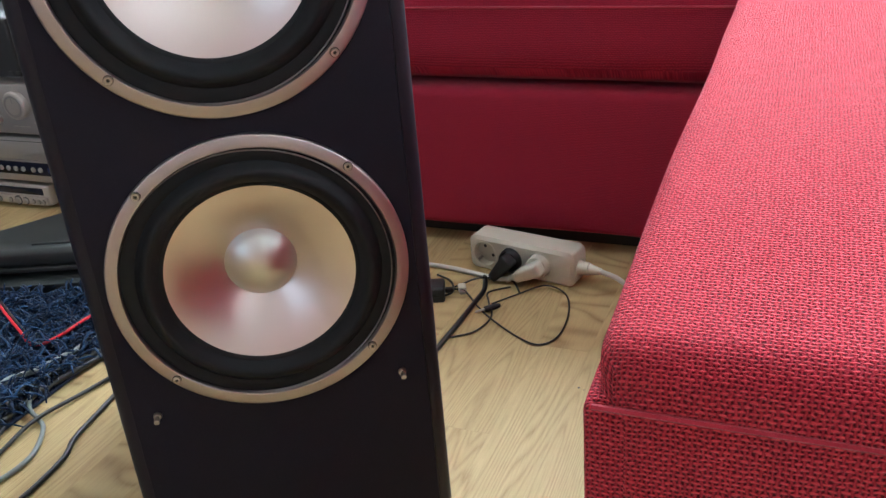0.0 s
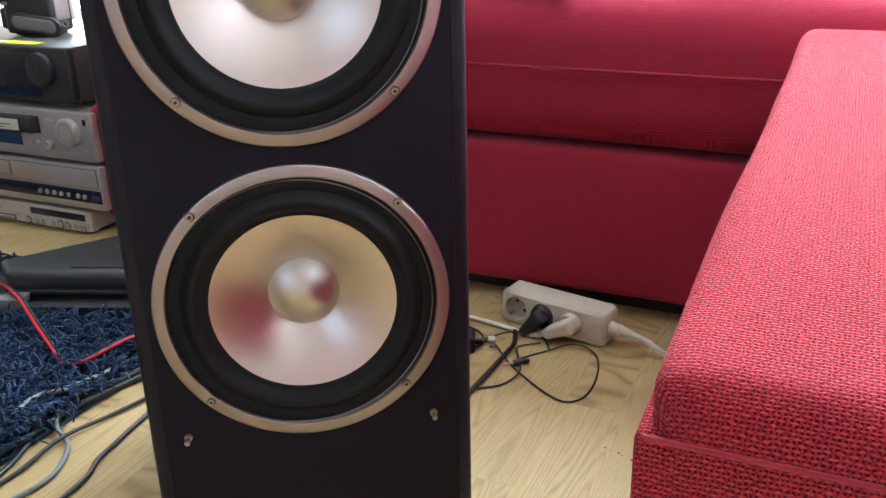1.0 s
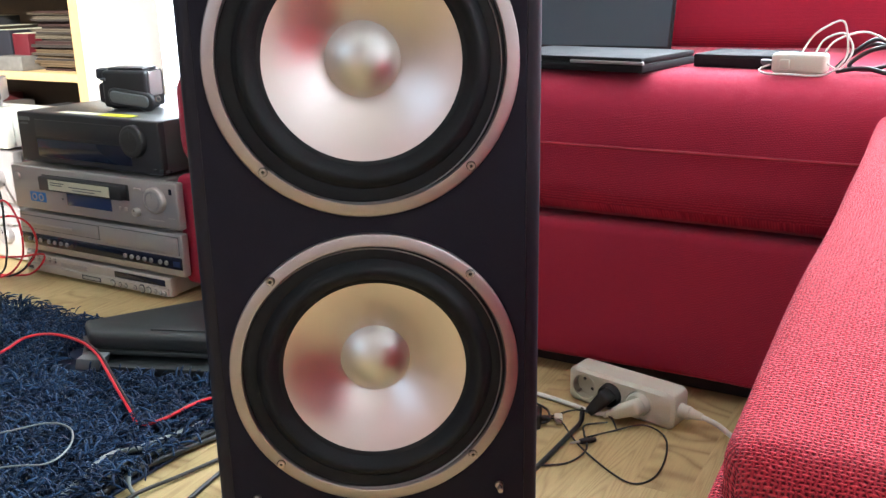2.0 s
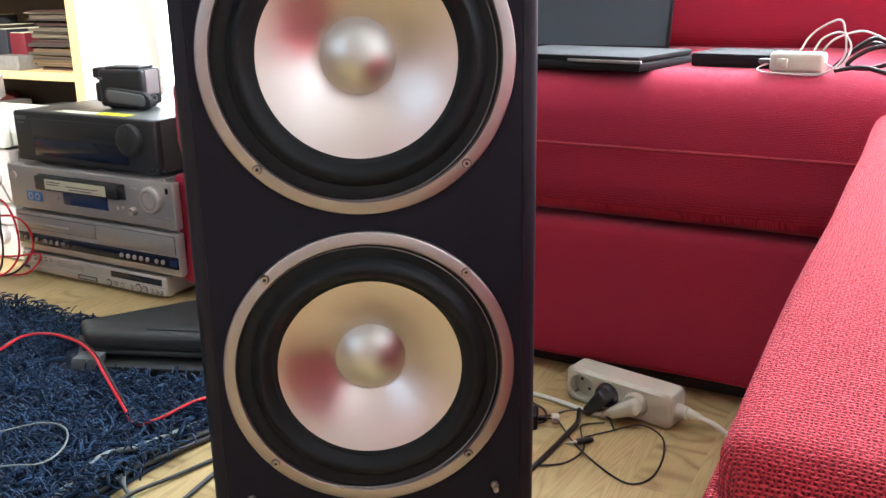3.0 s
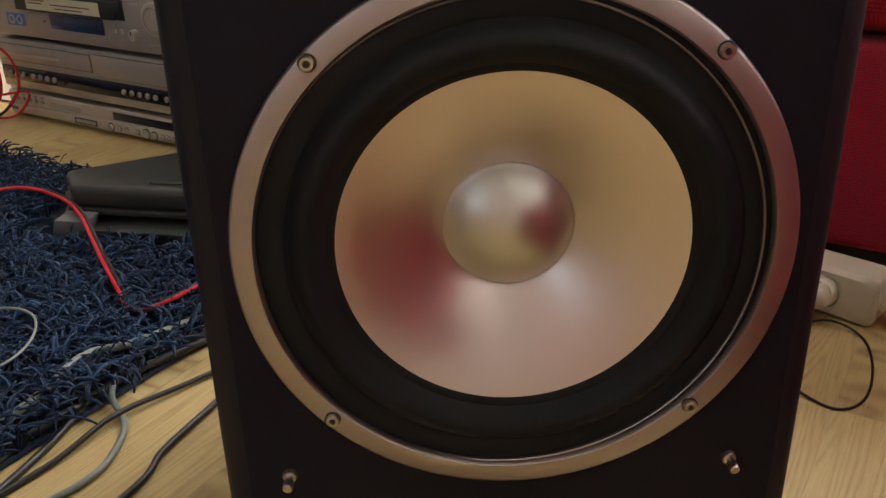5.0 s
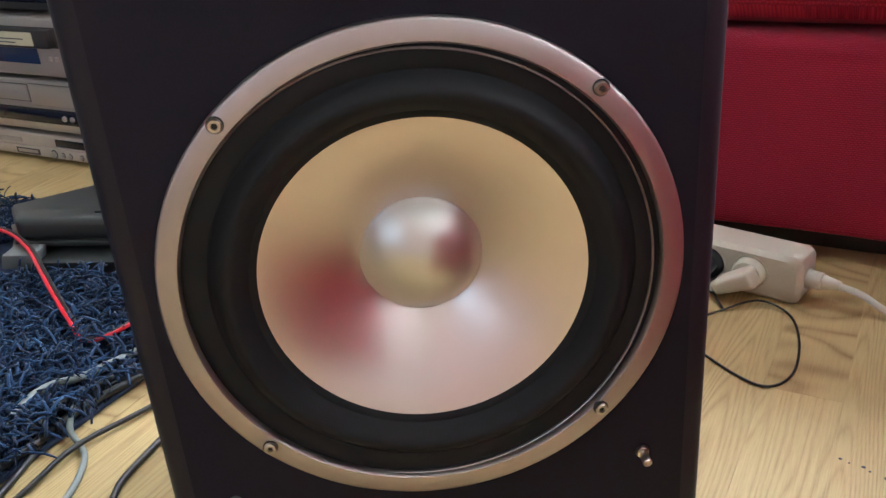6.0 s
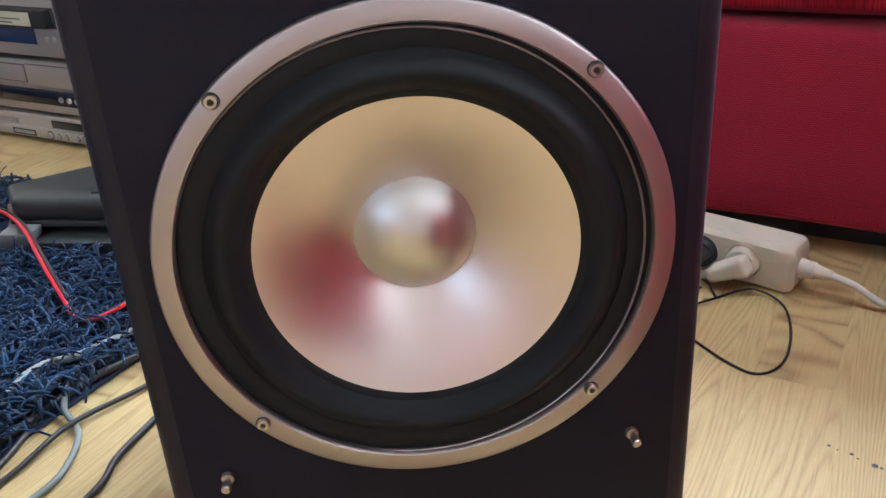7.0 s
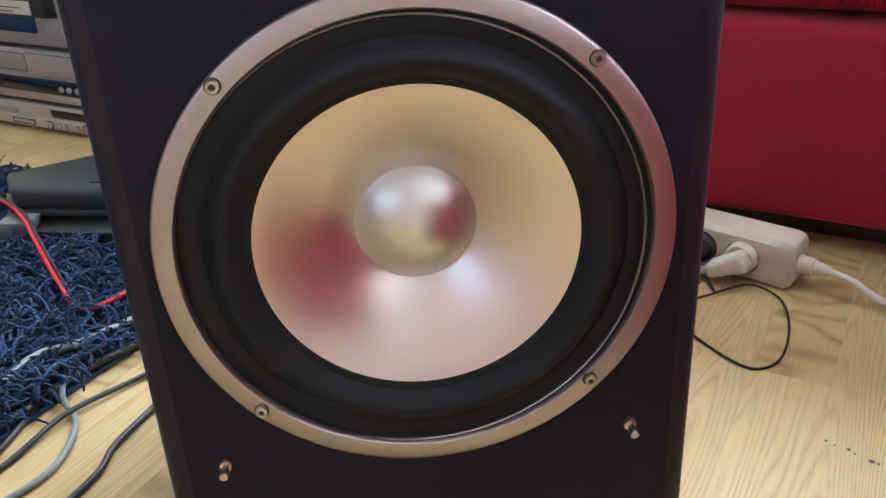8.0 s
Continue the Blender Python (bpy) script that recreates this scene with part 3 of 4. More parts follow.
gland = lathe([(0.0, -0.034), (0.0048, -0.034), (0.0056, -0.031), (0.0056, -0.028), (0.0064, -0.027), (0.0064, -0.024), (0.0070, -0.023), (0.0070, -0.020), (0.0078, -0.019), (0.0078, -0.016), (0.0096, -0.015), (0.0100, -0.004), (0.0112, -0.002), (0.0112, 0.0)], 24)
part("cord_sleeve", gland, WHITE_PLASTIC, strip, "ribbed white strain relief", pose(0.0888, 0.021, 0.0265, 0, 0, 90))


def cord(name, points, radius, material, label, category="cable", in_room=True, n=8):
    m = room(0, 0) if in_room else pose(0, 0, 0)
    return single(name, tube(points, radius, n), material, m, label, category, smooth=60)


def on_strip(x, y, z):
    return tuple((room(0, 0).inverted() @ STRIP_M) @ Vector((x, y, z)))


cord("extension_lead", [on_strip(0.120, 0.021, 0.0265), on_strip(0.145, 0.021, 0.022), on_strip(0.175, 0.022, 0.009), on_strip(0.22, 0.030, 0.0042), (0.30, 0.585, 0.0042), (0.42, 0.62, 0.0042)], 0.0038, WHITE_WIRE, "white mains cord running along the oak floor")


def plug(name, x, material, label, lean):
    ob = thing(name, STRIP_M @ pose(x, 0, SZ), label, "plug")
    part("face", lathe([(0.0, -0.010), (0.0155, -0.010), (0.0170, -0.008), (0.0178, -0.002), (0.0178, 0.012)], 28), material, ob)
    grip = box(-0.0115, 0.0115, -0.032, -0.004, -0.034, 0.013, 0.006, 3)
    for v in grip.verts:
        v.co.x *= 1.0 - 0.32 * max(0.0, (0.013 - v.co.z) / 0.047)
        v.co.y += 0.12 * (0.013 - v.co.z) * 0.4
    lay = pose(0, 0, 0, -6, lean, 0)
    part("grip", grip, material, ob, "", lay)
    ribs = [(0.0, 0.0), (0.0062, 0.0)]
    for k in range(5):
        ribs += [(0.0062 - 0.0004 * k, 0.003 + 0.004 * k), (0.0048 - 0.0003 * k, 0.0032 + 0.004 * k), (0.0048 - 0.0003 * k, 0.0040 + 0.004 * k)]
    part("cord_sleeve", lathe(ribs + [(0.0, 0.0200)], 16), material, ob, "ribbed strain relief", lay @ pose(0, -0.0165, -0.033, -90))
    return ob


plug("mains_plug", SOCKETS[2], WHITE_PLASTIC, "white angled mains plug pushed into the socket strip", 62)
plug("mains_plug", SOCKETS[1], BLACK_PLASTIC, "black mains plug pushed into the socket strip", 38)
cord("white_plug_cord", [on_strip(-0.006, -0.026, 0.009), on_strip(-0.022, -0.026, 0.005), (-0.030, 0.583, 0.0045), (-0.101, 0.597, 0.0045), (-0.20, 0.60, 0.0045)], 0.0036, WHITE_WIRE, "white plug cord lying on the oak floor")
cord("black_plug_cord", [on_strip(-0.046, -0.026, 0.004), (-0.012, 0.535, 0.0075), (-0.014, 0.500, 0.005), (-0.019, 0.405, 0.004), (-0.03, 0.33, 0.004), (-0.09, 0.28, 0.004)], 0.0036, BLACK_WIRE, "black plug cord lying on the oak floor")
cord("thin_lead", [(-0.12, 0.55, 0.003), (-0.069, 0.533, 0.004), (-0.040, 0.527, 0.006), (-0.010, 0.496, 0.003), (0.021, 0.467, 0.002), (0.074, 0.428, 0.002), (0.106, 0.418, 0.002), (0.124, 0.446, 0.002), (0.122, 0.505, 0.002), (0.105, 0.556, 0.003), (0.070, 0.570, 0.006), (0.035, 0.535, 0.004), (0.010, 0.505, 0.003)], 0.0013, BLACK_WIRE, "thin black lead curled in a loop on the floor")
cord("thin_lead", [(-0.02, 0.403, 0.002), (0.011, 0.428, 0.002), (0.022, 0.467, 0.0045), (0.003, 0.511, 0.003), (-0.005, 0.535, 0.004), (0.02, 0.56, 0.003)], 0.0014, BLACK_WIRE, "thin black lead crossing the oak floor")
cord("thin_lead", [(-0.14, 0.46, 0.002), (-0.09, 0.50, 0.004), (-0.055, 0.54, 0.006), (-0.03, 0.565, 0.009), (0.015, 0.575, 0.006), (0.04, 0.545, 0.002)], 0.0014, BLACK_WIRE, "thin black lead among the other cables")
cord("thin_lead", [(-0.10, 0.515, 0.010), (-0.074, 0.49, 0.012), (-0.055, 0.515, 0.008), (-0.07, 0.55, 0.006), (-0.10, 0.57, 0.004)], 0.0018, BLACK_WIRE, "thin black lead in a small coil")
jack = thing("jack_plug", room(0.023, 0.502, 0.0045, -45), "small black jack plug with a metal tip", "plug")
part("sleeve", lathe([(0.0, -0.001), (0.0028, 0.0), (0.0042, 0.006), (0.0044, 0.022), (0.0036, 0.024), (0.0, 0.024)], 14), BLACK_PLASTIC, jack, "", pose(0, 0, 0, 0, 0, 180))
part("tip", lathe([(0.0, 0.040), (0.0016, 0.038), (0.0018, 0.024), (0.0, 0.024)], 12), STEEL, jack, "steel tip", pose(0, 0, 0, 0, 0, 180))
usb = thing("usb_plug", room(-0.046, 0.534, 0.0, 25), "small white connector plug lying on the floor", "plug")
part("shell", box(-0.006, 0.006, -0.004, 0.012, 0.001, 0.009, 0.002), WHITE_PLASTIC, usb)
part("contact", box(-0.0045, 0.0045, -0.014, -0.004, 0.003, 0.007, 0.0005), STEEL, usb, "metal contact sleeve")
brick = thing("charger_block", room(-0.085, 0.505, 0.0, 20), "black charger block lying on the floor", "charger")
part("case", box(-0.025, 0.022, -0.018, 0.018, 0.0, 0.024, 0.004, 3), BLACK_PLASTIC, brick)
part("cord_sleeve", box(0.022, 0.034, -0.004, 0.004, 0.008, 0.016, 0.002), BLACK_PLASTIC, brick)

# ---- rug ----
RU0, RU1, RV0, RV1 = -1.75, -0.468, -0.60, 0.470
YARN = yarn()


CASE_POSE = pose(-0.492, 0.728, 0.006, 0, 0, -12)
CASE_IN_ROOM = CASE_POSE.inverted() @ room(0, 0)


def shag(count, seed):
    """Thick yarns that rise from the backing and flop over in every direction."""
    g = np.random.default_rng(seed)
    base = np.column_stack([g.uniform(RU0, RU1, count), g.uniform(RV0, RV1, count), np.full(count, 0.004)])
    local = np.array([(CASE_IN_ROOM @ Vector(p))[:2] for p in base])
    free = ~((local[:, 0] > -0.07) & (local[:, 0] < 0.5) & (local[:, 1] > -0.060) & (local[:, 1] < 0.27))
    base, count = base[free], int(free.sum())
    turn = g.uniform(0, 2 * np.pi, count)
    way = np.column_stack([np.cos(turn), np.sin(turn), np.zeros(count)])
    size, flop = g.uniform(0.75, 1.25, count)[:, None], g.uniform(0.35, 1.0, count)[:, None]
    up = np.array([[0, 0, 1.0]])
    bend = way + 0.5 * np.column_stack([np.cos(turn + 1.6), np.sin(turn + 1.6), np.zeros(count)]) * g.uniform(-1, 1, count)[:, None]
    p = [base, base + size * (0.015 * up + 0.004 * flop * way)]
    p.append(p[1] + size * ((0.016 - 0.012 * flop) * up + 0.014 * flop * way))
    p.append(p[2] + size * ((0.009 - 0.010 * flop) * up + 0.014 * flop * bend))
    p.append(p[3] + size * ((0.004 - 0.008 * flop) * up + 0.010 * flop * bend))
    thick = (0.0017 * g.uniform(0.8, 1.25, count))[:, None]
    side = np.column_stack([-way[:, 1], way[:, 0], np.zeros(count)])
    over = np.cross(way, side) * 0.7 + way * 0.5
    rings = []
    for k, c in enumerate(p):
        r = thick * (1.0 if k < 4 else 0.7)
        rings += [c + side * r, c + over * r, c - side * r, c - over * r]
    verts = np.stack(rings, 1)
    verts[..., 2] = np.maximum(verts[..., 2], 0.002)
    quads = np.array([[4 * k + j, 4 * k + (j + 1) % 4, 4 * k + 4 + (j + 1) % 4, 4 * k + 4 + j] for k in range(4) for j in range(4)] + [[16, 17, 18, 19]])
    faces = quads[None] + 20 * np.arange(count)[:, None, None]
    me = bpy.data.meshes.new("pile")
    me.from_pydata(verts.reshape(-1, 3), [], faces.reshape(-1, 4))
    me.materials.append(YARN)
    me.shade_smooth()
    return me


rug = thing("rug", room(0, 0), "deep blue shaggy rug with long loose yarns", "rug")
# backing runs on unseen past the pile, added to darken the cones' reflections
part("backing", box(RU0 - 0.5, RU1, RV0 - 0.6, RV1, 0.0015, 0.006, 0.001), speckled("rug_backing", (0.010, 0.020, 0.050), 0.9), rug, "dark blue backing")
tagged(part("yarn_pile", shag(30000, 4), YARN, rug, "long blue yarn pile"), kind="stuff")

# ---- leads on and beside the rug ----
RED_LINE = [(-1.02, 0.18, 0.040), (-0.936, 0.243, 0.044), (-0.946, 0.315, 0.048), (-0.911, 0.346, 0.050), (-0.837, 0.345, 0.050), (-0.767, 0.320, 0.049), (-0.700, 0.283, 0.047), (-0.642, 0.251, 0.043), (-0.590, 0.225, 0.035), (-0.560, 0.215, 0.022), (-0.530, 0.230, 0.030), (-0.505, 0.299, 0.038), (-0.44, 0.36, 0.030), (-0.30, 0.46, 0.006), (-0.22, 0.46, 0.006)]
twin = thing("speaker_cable", room(0, 0), "red and black twin speaker cable lying across the blue rug", "cable")
part("red_core", tube(RED_LINE, 0.0023, 8, offset=0.0023), RED_WIRE, twin, "red insulated core")
part("black_core", tube([(u, v, z - 0.0008) for u, v, z in RED_LINE], 0.0024, 8, offset=-0.0024), BLACK_WIRE, twin, "black insulated core")
cord("thin_grey_lead", [(-0.72, 0.03, 0.040), (-0.674, 0.078, 0.044), (-0.638, 0.123, 0.046), (-0.596, 0.127, 0.046), (-0.556, 0.094, 0.046), (-0.545, 0.051, 0.045), (-0.585, 0.023, 0.044), (-0.62, -0.02, 0.042)], 0.0013, GREY_WIRE, "thin grey lead looped on the blue rug")
cord("black_cable", [(-0.375, 0.40, 0.004), (-0.398, 0.27, 0.004), (-0.424, 0.161, 0.005), (-0.439, 0.086, 0.0085), (-0.436, 0.011, 0.004), (-0.45, -0.10, 0.004), (-0.50, -0.30, 0.004)], 0.0027, BLACK_WIRE, "black cable lying on the oak floor")
cord("black_cable", [(-0.40, 0.34, 0.004), (-0.388, 0.21, 0.004), (-0.375, 0.120, 0.004), (-0.367, 0.074, 0.004), (-0.352, 0.035, 0.004), (-0.35, -0.06, 0.004), (-0.38, -0.25, 0.004)], 0.0031, BLACK_WIRE, "black cable lying on the oak floor")
cord("grey_cable", [(-0.485, 0.128, 0.016), (-0.462, 0.103, 0.010), (-0.440, 0.094, 0.004), (-0.422, 0.082, 0.004), (-0.403, 0.055, 0.004), (-0.393, 0.025, 0.004), (-0.40, -0.02, 0.004), (-0.44, -0.12, 0.004)], 0.0031, GREY_WIRE, "grey cable curving over the oak floor")
cord("black_cable", [(-0.44, 0.38, 0.004), (-0.455, 0.27, 0.006), (-0.468, 0.190, 0.010), (-0.476, 0.126, 0.012), (-0.474, 0.053, 0.012), (-0.49, -0.06, 0.010), (-0.53, -0.25, 0.008)], 0.0042, BLACK_WIRE, "thick black cable along the edge of the rug")
cord("black_cable", [(-0.45, 0.38, 0.006), (-0.468, 0.25, 0.012), (-0.482, 0.172, 0.018), (-0.492, 0.110, 0.018), (-0.482, 0.045, 0.010), (-0.47, -0.05, 0.004), (-0.48, -0.25, 0.004)], 0.0040, BLACK_WIRE, "thick black cable along the edge of the rug")
cord("grey_cable", [(-0.47, 0.35, 0.014), (-0.485, 0.245, 0.020), (-0.500, 0.165, 0.024), (-0.520, 0.120, 0.026), (-0.505, 0.050, 0.020), (-0.50, -0.06, 0.012)], 0.0044, GREY_WIRE, "grey cable half buried in the rug's edge")
cord("black_cable", [(-0.445, 0.34, 0.012), (-0.466, 0.225, 0.014), (-0.486, 0.150, 0.010), (-0.478, 0.090, 0.006), (-0.455, 0.020, 0.004), (-0.43, -0.08, 0.004)], 0.0034, BLACK_WIRE, "black cable along the edge of the rug")

# ---- black case on the rug ----
FOOT = [(0.0, 0.0), (0.45, 0.0), (0.45, 0.25), (0.25, 0.25), (0.115, 0.168), (-0.041, 0.058)]
case = thing("plastic_case", CASE_POSE, "worn black plastic carry case lying on the rug", "case")


def grown(poly, k):
    cx, cy = 0.2, 0.12
    return [(x + k * (1 if x > cx else -1), y + k * (1 if y > cy else -1)) for x, y in poly]


FRONT_FOOT = [(x, y - 0.026 if y < 0.01 else y) for x, y in FOOT]
part("lower_shell", prism(grown(FRONT_FOOT, -0.004), 0.0, 0.018, 0.004), CASE_PLASTIC, case)
part("rim", prism(grown(FRONT_FOOT, 0.004), 0.014, 0.020, 0.0015), CASE_PLASTIC, case)
part("lid", prism(FOOT, 0.036, 0.066, 0.009, 3), CASE_PLASTIC, case)
part("rim", prism(grown(FOOT, 0.004), 0.030, 0.037, 0.0015), CASE_PLASTIC, case)
part("inner_wall", prism(grown(FOOT, -0.018), 0.016, 0.034), DARK_AND_RECESS, case)
latch = box(-0.004, 0.040, -0.040, -0.005, 0.016, 0.036, 0.003, 2)
for v in latch.verts:
    v.co.x += (0.036 - v.co.z) * -0.3
part("latch", latch, GREY_PLASTIC, case, "dark grey latch")
part("latch", box(0.26, 0.32, -0.040, -0.005, 0.016, 0.036, 0.003, 2), GREY_PLASTIC, case, "dark grey latch")
part("rib", box(0.10, 0.22, 0.020, 0.026, 0.0655, 0.0685, 0.001), CASE_PLASTIC, case)

# ---- stack of players ----
FRONT = 0.664


def unit(name, u0, u1, z0, z1, deep, material, label, category, chin=0.004, feet=True, back=0.0):
    """A player: a metal cover behind a moulded front panel, on four feet."""
    ob = thing(name, room(u0, FRONT + back, z0), label, category, "stacked players")
    w, h = u1 - u0, z1 - z0
    foot = 0.008 if feet else 0.0
    part("cover", box(0.004, min(w - 0.004, -0.962 - u0), 0.018, deep, foot, h - 0.001, 0.002), BLACK_COVER_SHEEN if material is BLACK_PLASTIC else material, ob, "painted sheet metal cover")
    part("front_panel", box(0.0, w, 0.0, 0.020, foot - 0.001, h, chin, 3), material, ob)
    if feet:
        for x in (0.04, w - 0.09):
            for y in (0.05, deep - 0.05):
                part("foot", lathe([(0.0, -0.0085), (0.014, -0.0085), (0.016, 0.0)], 16), BLACK_PLASTIC, ob, "round black foot", pose(x, y, 0.0, -90))
    return ob


def slab(name, parent, x0, x1, z0, z1, proud, material, label="", deep=0.004, bevel=0.001):
    return part(name, box(x0, x1, -proud, deep, z0, z1, bevel), material, parent, label)


def knob(name, parent, x, z, r, out, material, label, rim=None):
    k = part(name, lathe([(0.0, -out), (r * 0.86, -out), (r * 0.96, -out + 0.0012), (r, -out + 0.003), (r, 0.001), (r * 1.12, 0.001), (r * 1.12, 0.002)], 36), material, parent, label, pose(x, 0, z))
    part("dial_ring", lathe([(r * 0.62, -out - 0.0006), (r * 0.74, -out - 0.0012), (r * 0.80, -out - 0.0002)], 36), rim or material, k)
    part("pointer", box(-0.001, 0.001, -out - 0.001, -out + 0.001, r * 0.2, r * 0.8), rim or DARK_AND_RECESS, k)
    return k


def bars(parent, x, z, widths, h=0.0022, material=INK_AND_GAP_SHADE, gap=0.0025):
    for w in widths:
        part("print_mark", box(x, x + w, -0.0006, 0.001, z, z + h), material, parent, "small printed mark")
        x += w + gap


# slim disc player
p = unit("disc_player", -1.415, -0.958, 0.0, 0.049, 0.30, SILVER_LIGHT, "slim silver disc player at the bottom of the stack", "disc player")
slab("lower_lip", p, 0.006, 0.451, 0.009, 0.026, 0.006, SILVER_LIGHT, "forward lower lip", bevel=0.002)
slab("display", p, 0.292, 0.442, 0.029, 0.043, 0.0012, DISPLAY, "dark display window")
slab("disc_tray", p, 0.120, 0.205, 0.030, 0.038, 0.0020, SILVER, "disc tray front")
slab("tray_badge", p, 0.195, 0.250, 0.013, 0.021, 0.0072, SILVER, "oval badge", bevel=0.003)
for x in (0.028, 0.046, 0.064, 0.082, 0.100):
    part("button", lathe([(0, -0.0035), (0.0034, -0.0035), (0.004, 0.001)], 14), SILVER, p, "", pose(x, 0, 0.036))
for x, r in ((0.290, 0.0058), (0.312, 0.0036), (0.330, 0.0036), (0.358, 0.0036), (0.378, 0.0070), (0.398, 0.0058), (0.418, 0.0034), (0.432, 0.0034), (0.444, 0.0034)):
    part("button", lathe([(0, -0.010), (r * 0.8, -0.010), (r, -0.0085), (r, -0.004)], 16), SILVER, p, "round silver button", pose(x, 0, 0.017))
    part("button_ring", lathe([(r * 1.02, -0.0064), (r * 1.4, -0.0064), (r * 1.4, -0.004)], 16), INK_AND_GAP_SHADE, p, "dark ring round the button", pose(x, 0, 0.017))
bars(p, 0.126, 0.032, (0.016, 0.024, 0.022), 0.004)
for x in (0.028, 0.046, 0.064, 0.082, 0.100):
    part("print_mark", box(x - 0.005, x + 0.004, -0.0006, 0.001, 0.0425, 0.0440), INK_AND_GAP_SHADE, p, "small printed mark")
part("print_mark", box(0.012, 0.030, -0.0066, -0.005, 0.014, 0.0205), INK_AND_GAP_SHADE, p, "small dark badge")
part("badge_outline", box(0.192, 0.253, -0.0064, -0.005, 0.0115, 0.0225, 0.0004), INK_AND_GAP_SHADE, p, "dark outline of the badge")

# disc recorder with dark band
p = unit("disc_recorder", -1.418, -0.914, 0.0495, 0.1470, 0.33, SILVER, "silver disc recorder with a dark control band", "disc recorder")
# flat dark slabs behind the flaps paint the shadow gap round them
slab("flap_gap_shade", p, 0.008, 0.264, 0.058, 0.0895, 0.0006, INK_AND_GAP_SHADE, "thin dark slab for the shade in the gap round the flap")
slab("flap_gap_shade", p, 0.2648, 0.4955, 0.0525, 0.0915, 0.0005, INK_AND_GAP_SHADE, "thin dark slab for the shade in the gap round the flap")
slab("flap_door", p, 0.010, 0.262, 0.060, 0.088, 0.0030, SILVER, "silver disc flap")
slab("flap_door", p, 0.266, 0.494, 0.054, 0.090, 0.0030, SILVER, "silver cassette flap")
slab("control_band", p, 0.004, 0.500, 0.022, 0.048, 0.0015, DISPLAY, "dark glossy control band")
slab("pull_lip", p, 0.020, 0.180, 0.070, 0.074, 0.0060, SILVER_LIGHT, "thin pull lip")
for x in (0.030, 0.048, 0.066, 0.095, 0.115, 0.135, 0.155, 0.338, 0.357, 0.376, 0.395, 0.414, 0.440, 0.458):
    part("button", lathe([(0, -0.0055), (0.0036, -0.0055), (0.0050, -0.0040), (0.0050, 0.0)], 16), SILVER, p, "round silver button", pose(x, 0, 0.034))
slab("indicator", p, 0.476, 0.496, 0.028, 0.040, 0.0028, BLUE_DISPLAY, "small dark indicator")
bars(p, 0.075, 0.038, (0.012,), 0.004, SILVER_LIGHT)

# silver video recorder with a tape in its mouth
p = unit("video_recorder", -1.422, -0.914, 0.1475, 0.2520, 0.34, SILVER, "silver video recorder with a tape half inserted", "video recorder")
# the slot is a flat dark slab in place of its inner shade
slab("cassette_slot", p, 0.104, 0.372, 0.056, 0.090, 0.0010, DARK_AND_RECESS, "dark slab for the shade in the cassette slot")
slab("display", p, 0.178, 0.316, 0.028, 0.054, 0.0012, BLUE_DISPLAY, "blue tinted display window")
knob("jog_dial", p, 0.450, 0.066, 0.027, 0.012, SILVER_LIGHT, "large silver jog dial", SILVER)
knob("small_knob", p, 0.393, 0.036, 0.009, 0.010, SILVER_LIGHT, "small silver knob")
slab("logo_sticker", p, 0.056, 0.108, 0.026, 0.048, 0.0008, BLUE_STICKER, "blue and white format sticker")
for x in (0.062, 0.084):
    part("sticker_shape", lathe([(0.005, -0.0014), (0.0085, -0.0014), (0.0085, 0.0)], 16), SILVER_LIGHT, p, "", pose(x + 0.009, 0, 0.037))
part("button", lathe([(0, -0.004), (0.008, -0.004), (0.009, 0.0)], 18), SILVER_LIGHT, p, "", pose(0.022, 0, 0.080))
for x in (0.340, 0.356):
    slab("button", p, x, x + 0.007, 0.034, 0.042, 0.0025, SILVER_LIGHT)
slab("button", p, 0.388, 0.408, 0.082, 0.086, 0.0025, SILVER_LIGHT)
slab("infrared_eye", p, 0.486, 0.494, 0.080, 0.092, 0.0012, DISPLAY)
bars(p, 0.425, 0.022, (0.012, 0.014, 0.010), 0.002, SILVER_LIGHT)
bars(p, 0.478, 0.030, (0.010, 0.006), 0.002, SILVER_LIGHT)
bars(p, 0.160, 0.038, (0.006,), 0.003)
tape = thing("video_cassette", room(-1.312, FRONT - 0.016, 0.206), "black video cassette with a yellowed label, half in the recorder", "cassette")
part("shell", box(0.0, 0.255, 0.0, 0.05, 0.0, 0.030, 0.002), BLACK_PLASTIC, tape)
label = part("paper_label", box(0.034, 0.222, -0.0008, 0.001, 0.004, 0.026), PAPER, tape, "yellowed paper label")
for z, x0, x1 in ((0.019, 0.040, 0.085), (0.014, 0.040, 0.078), (0.014, 0.100, 0.200), (0.008, 0.110, 0.180)):
    part("writing_line", box(x0, x1, -0.0014, 0.0, z, z + 0.0018), INK_AND_GAP_SHADE, label, "illegible line of writing")

# black video recorder
p = unit("video_recorder", -1.400, -0.966, 0.2525, 0.3690, 0.36, BLACK_PLASTIC, "black video recorder with a large jog dial on the stack", "video recorder", 0.005, True, 0.018)
slab("cassette_flap", p, 0.060, 0.330, 0.066, 0.102, 0.0020, BLACK_PLASTIC, "black cassette flap")
slab("display", p, 0.060, 0.350, 0.020, 0.060, 0.0012, DISPLAY, "glossy dark display window")
knob("jog_dial", p, 0.366, 0.074, 0.033, 0.014, BLACK_PLASTIC, "large black jog dial", CASE_PLASTIC)
slab("maker_plate", p, 0.006, 0.044, 0.098, 0.106, 0.0008, GREY_PLASTIC, "small grey maker's plate")
bars(p, 0.012, 0.090, (0.024,), 0.003, GREY_PLASTIC)
